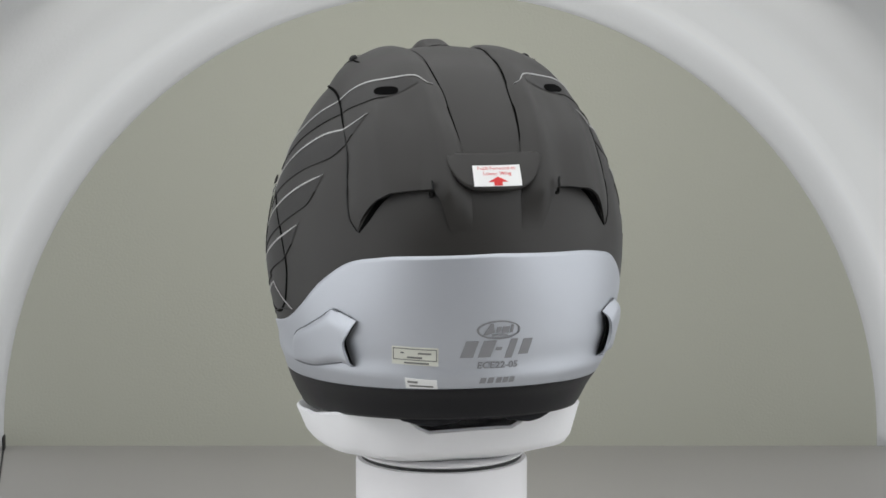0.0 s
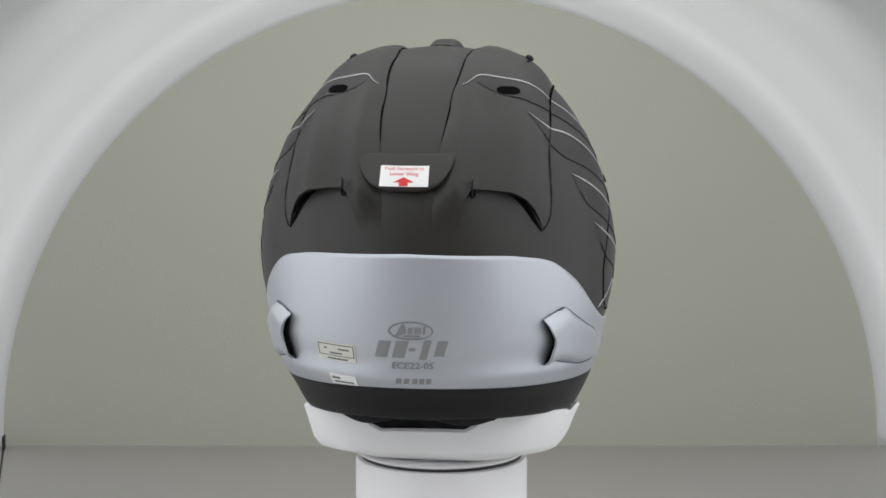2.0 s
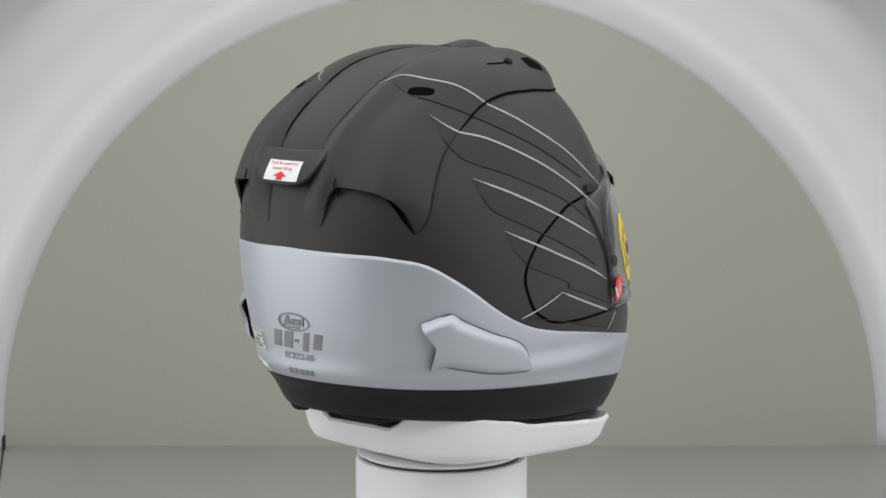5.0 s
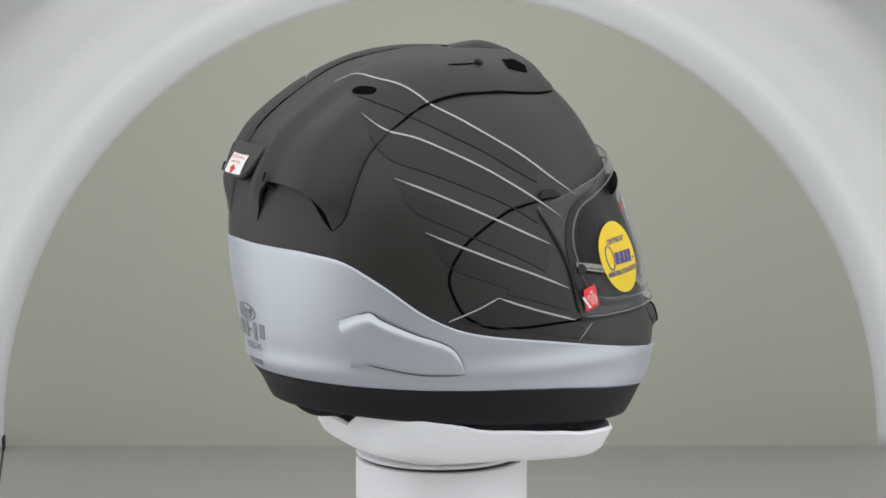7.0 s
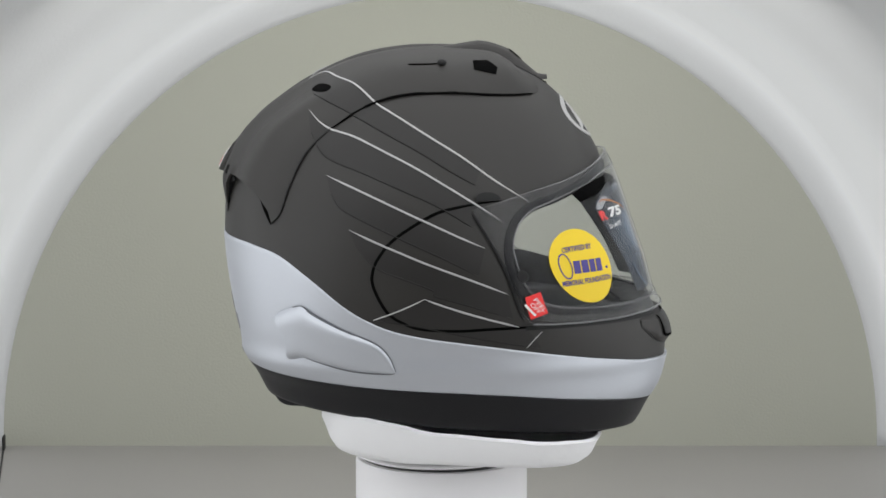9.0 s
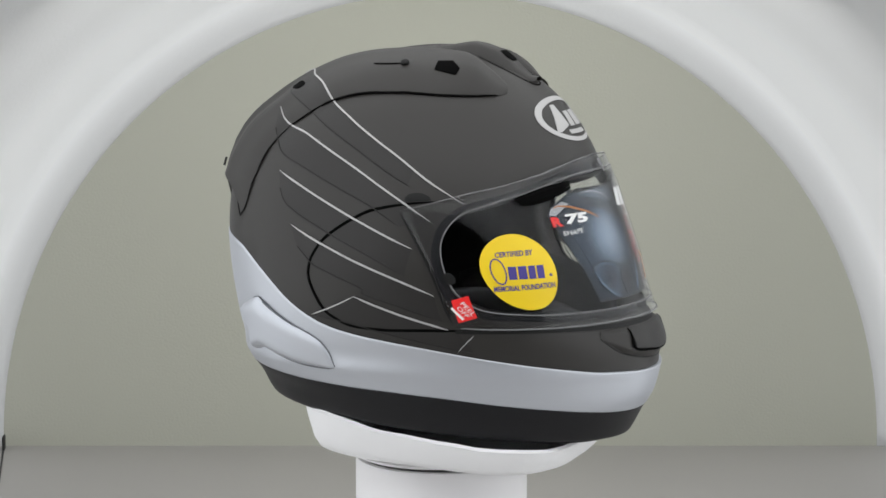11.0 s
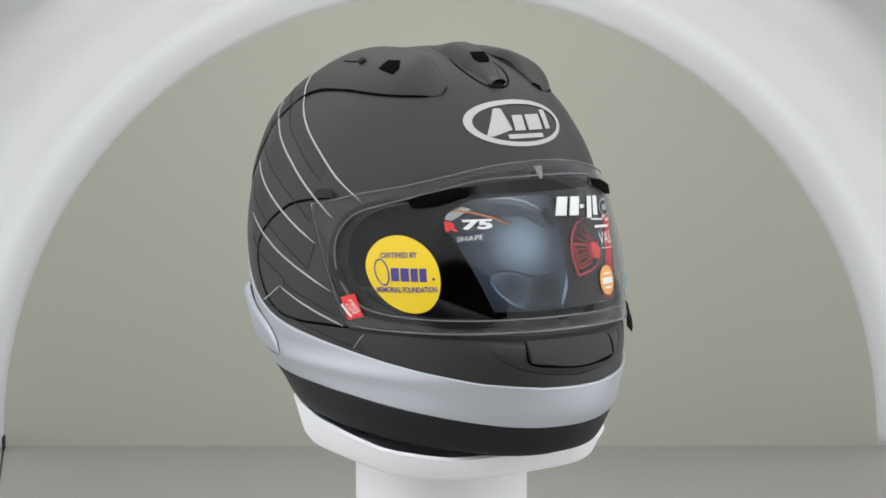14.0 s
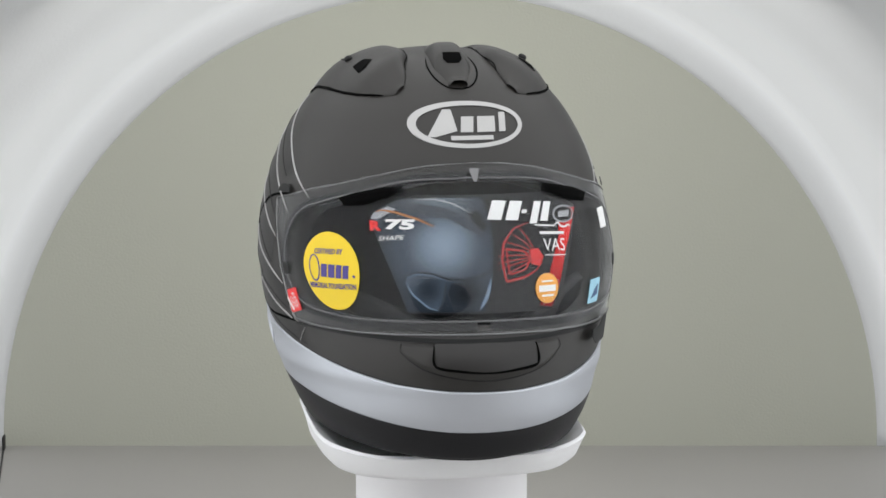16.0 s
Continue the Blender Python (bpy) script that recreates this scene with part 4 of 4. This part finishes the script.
stroke("print", [(-0.0552, -0.0195), (-0.0511, -0.0268), (-0.0404, -0.0352), (-0.0345, -0.0366)], 0.0012, M_SKYBLUE, 0.0017, 0.2)
stroke("print", [(-0.0284, -0.0200), (-0.0300, -0.0290), (-0.0335, -0.0366)], 0.0016, M_BLUEDARK, 0.0017, 0.4)
stroke("print", [(0.0010, -0.0180), (-0.0012, -0.0266), (-0.0070, -0.0366)], 0.0022, M_SKYBLUE, 0.0015, 0.2)
stroke("print", [(-0.046, 0.0345), (-0.0330, 0.0352), (-0.0200, 0.0320), (-0.008, 0.0250)], 0.0010, M_PALE, 0.0015, 0.1)
stroke("print", [(-0.0715, 0.0200), (-0.0610, 0.0235), (-0.0460, 0.0232), (-0.0330, 0.0185)], 0.0022, M_BLUEDARK, 0.0015, 0.3)
stroke("print", [(-0.0725, 0.0262), (-0.0690, 0.0276), (-0.0589, 0.0262), (-0.0438, 0.0218), (-0.0335, 0.0172)], 0.0013, M_ORANGE, 0.0018, 0.4)
# red wire drawing
for u, w in ((0.0230, 0.0160), (0.0175, 0.0120), (0.0120, 0.0070), (0.0085, 0.0020), (0.0066, -0.0030), (0.0062, -0.0080), (0.0066, -0.0120), (0.0095, -0.0165)):
    stroke("print", [(0.0350, -0.0035 + 0.12 * w), ((0.035 + u) / 2, 0.62 * w - 0.0008), (u, w)], 0.0007, M_FAN, 0.0012, 0.3)
stroke("print", [(0.0310, 0.0185), (0.0190, 0.0150), (0.0115, 0.0060), (0.0095, -0.0060), (0.0114, -0.0203), (0.0250, -0.0180), (0.0340, -0.0140), (0.0400, -0.0080)], 0.0014, M_FAN, 0.0013, 0.3)
stroke("print", [(0.0130, 0.0020), (0.0260, 0.0000), (0.0300, -0.0060), (0.0260, -0.0130), (0.0140, -0.0160), (0.0130, 0.0020)], 0.0010, M_FAN, 0.0014)
decal("print", CU, CV, quad([(0.0305, 0.0005), (0.0370, 0.0012), (0.0408, -0.0050), (0.0370, -0.0110), (0.0310, -0.0095)], 4), M_REDPRINT, card, lay=inside, off=0.0014, rings=3)
lettering("lettering", "R", CU, CV, 0.0080, 0.0085, M_REDTAB, card, at=(-0.0735, 0.0172), lay=inside, off=0.0021, bold=0.0004)
lettering("lettering", "75", CU, CV, 0.0080, 0.0206, M_PAPER, card, at=(-0.0562, 0.0182), lay=inside, off=0.0021, bold=0.0004, shear=0.1, lean=0)
lettering("lettering", "SHAPE", CU, CV, 0.0046, 0.0185, M_PAPER, card, at=(-0.0622, 0.0130), lay=inside, off=0.0021, shear=0.25, lean=3)
lettering("lettering", "VAS", CU, CV, 0.0125, 0.0200, M_PAPER, card, at=(0.0508, 0.0048), lay=inside, off=0.0021, lean=-3)
for x0, y0, x1, y1 in ((0.0385, 0.0125, 0.0605, 0.0142), (0.0420, -0.0022, 0.0620, -0.0016)):
    decal("bar", CU, CV, box(x0, y0, x1, y1), M_PAPER, card, lay=inside, off=0.0021, rings=2, lean=-3)
stroke("bar", [(0.0350, 0.0164), (0.0520, 0.0152)], 0.0011, M_PAPER, 0.0021, 0.5)
stroke("bar", [(0.0510, 0.0146), (0.0560, 0.0176), (0.0585, 0.0142), (0.0640, 0.0138), (0.0660, 0.0156), (0.0690, 0.0138)], 0.0012, M_PAPER, 0.0021, 0.5)
for x0, x1, y0, y1 in ((0.0000, 0.0095, 0.0213, 0.0337), (0.0125, 0.0215, 0.0213, 0.0337), (0.0244, 0.0280, 0.0258, 0.0282), (0.0304, 0.0360, 0.0195, 0.0337), (0.0390, 0.0452, 0.0213, 0.0337)):
    decal("bar", CU, CV, box(x0, y0, x1, y1, 0.3, 3), M_PAPER, card, lay=inside, off=0.0021, rings=2, lean=-3.5)
loop("print", CU, CV, oval(0.0112, 0.0056, 30, x=0.0630, y=0.0222), oval(0.0100, 0.0046, 30, x=0.0630, y=0.0222), M_PALE, card, lay=inside, off=0.0021)
decal("print", CU, CV, oval(0.0100, 0.0046, 24, x=0.0630, y=0.0222), M_BLACK, card, lay=inside, off=0.0018, rings=3)
decal("bar", CU, CV, box(0.0570, 0.0203, 0.0680, 0.0240, 0.3), M_PALE, card, lay=inside, off=0.0022, rings=2)
orange = decal("round_sticker", CU, CV, oval(0.0096, 0.0092, 36, x=0.0418, y=-0.0257), M_AMBER, visor, "small round orange sticker", lay=inside, off=0.0023, rings=4)
for x0, y0, x1, y1 in ((-0.0045, 0.0035, 0.0045, 0.0045), (-0.0070, -0.0022, 0.0070, 0.0016), (-0.0045, -0.0052, 0.0050, -0.0040)):
    decal("bar", CU, CV, box(0.0418 + x0, -0.0257 + y0, 0.0418 + x1, -0.0257 + y1), M_PAPER, orange, lay=inside, off=0.0026, rings=2)
blue = decal("blue_sticker", -43, 9.52, box(-0.0085, -0.0085, 0.0085, 0.0085, 0.1), M_CYAN, visor, "small white and blue sticker", lay=on_visor, off=0.0004)
decal("print", -43, 9.52, quad([(-0.004, -0.005), (0.006, -0.003), (0.006, 0.004), (0.001, 0.0005)], 4), M_NAVY, blue, lay=on_visor, off=0.0007, rings=2)
decal("white_sticker", -55.5, 7.72, box(-0.0080, -0.0072, 0.0080, 0.0072, 0.0), M_PAPER, visor, "small white sticker", lay=on_visor, off=0.0004)
decal("visor_latch", -50, 10.62, quad([(-0.016, 0.000), (-0.002, 0.0025), (0.006, 0.0095), (0.013, 0.0095), (0.014, -0.010), (-0.006, -0.011), (-0.014, -0.006)], 4), M_BLACK, helmet, "black visor latch lever", lay=on_visor, off=0.0030)
decal("visor_notch", 0, 6.22, quad([(-0.0034, 0.003), (0.0034, 0.003), (0.0010, -0.006), (-0.0010, -0.006)], 4), M_BEAD, visor, "moulded centre notch of the visor", lay=on_visor, off=0.0003)
# intake holes of the crown vent, their shade painted as a flat black patch
decal("intake_hole_shade", 0, 2.05, quad([(-0.0060, 0.0045), (0.0060, 0.0045), (0.0066, -0.002), (0.0042, -0.0055), (-0.0042, -0.0055), (-0.0066, -0.002)], 4), M_GAP, top_vent, "flat black patch for the dark of an intake hole", off=0.0006)
ribbon("top_vent_lip", [(20, 1.5), (16.5, 2.2), (12, 2.8), (6.4, 3.18), (0, 3.28), (-6.4, 3.18), (-12, 2.8), (-16.5, 2.2), (-20, 1.5)], 0.0012, M_GAP, top_vent, off=0.0003)
# seams of the chin intake and the neck roll
ribbon("shutter_gap", [(17.1, 10.62), (17.6, 11.25), (9, 11.41), (0, 11.46), (-9, 11.41), (-17.6, 11.25), (-17.1, 10.62)], 0.0018, M_GAP, chin, off=0.0012)
ribbon("chin_seam", [(28, 10.62), (29, 10.9), (20, 11.5), (0, 11.79), (-20, 11.5), (-29, 10.9), (-28, 10.62)], 0.0009, M_BLACK, chin, off=0.0002)
build_band("neck_roll", [(0, 14.5), (180, 14.5)], [(0, 15.75), (90, 15.4), (180, 15.5)], 10, -0.004, M_LINER, "black padded neck roll")


# ---------------------------------------------------------------- motion
def motions():
    for thing in (helmet, tray):
        walk(thing, [(t, pose(0, 0, thing.location.z, 0, 0, deg) @ Matrix.Translation((OFF_AXIS, 0, 0))) for t, deg in TURNS])


motions()
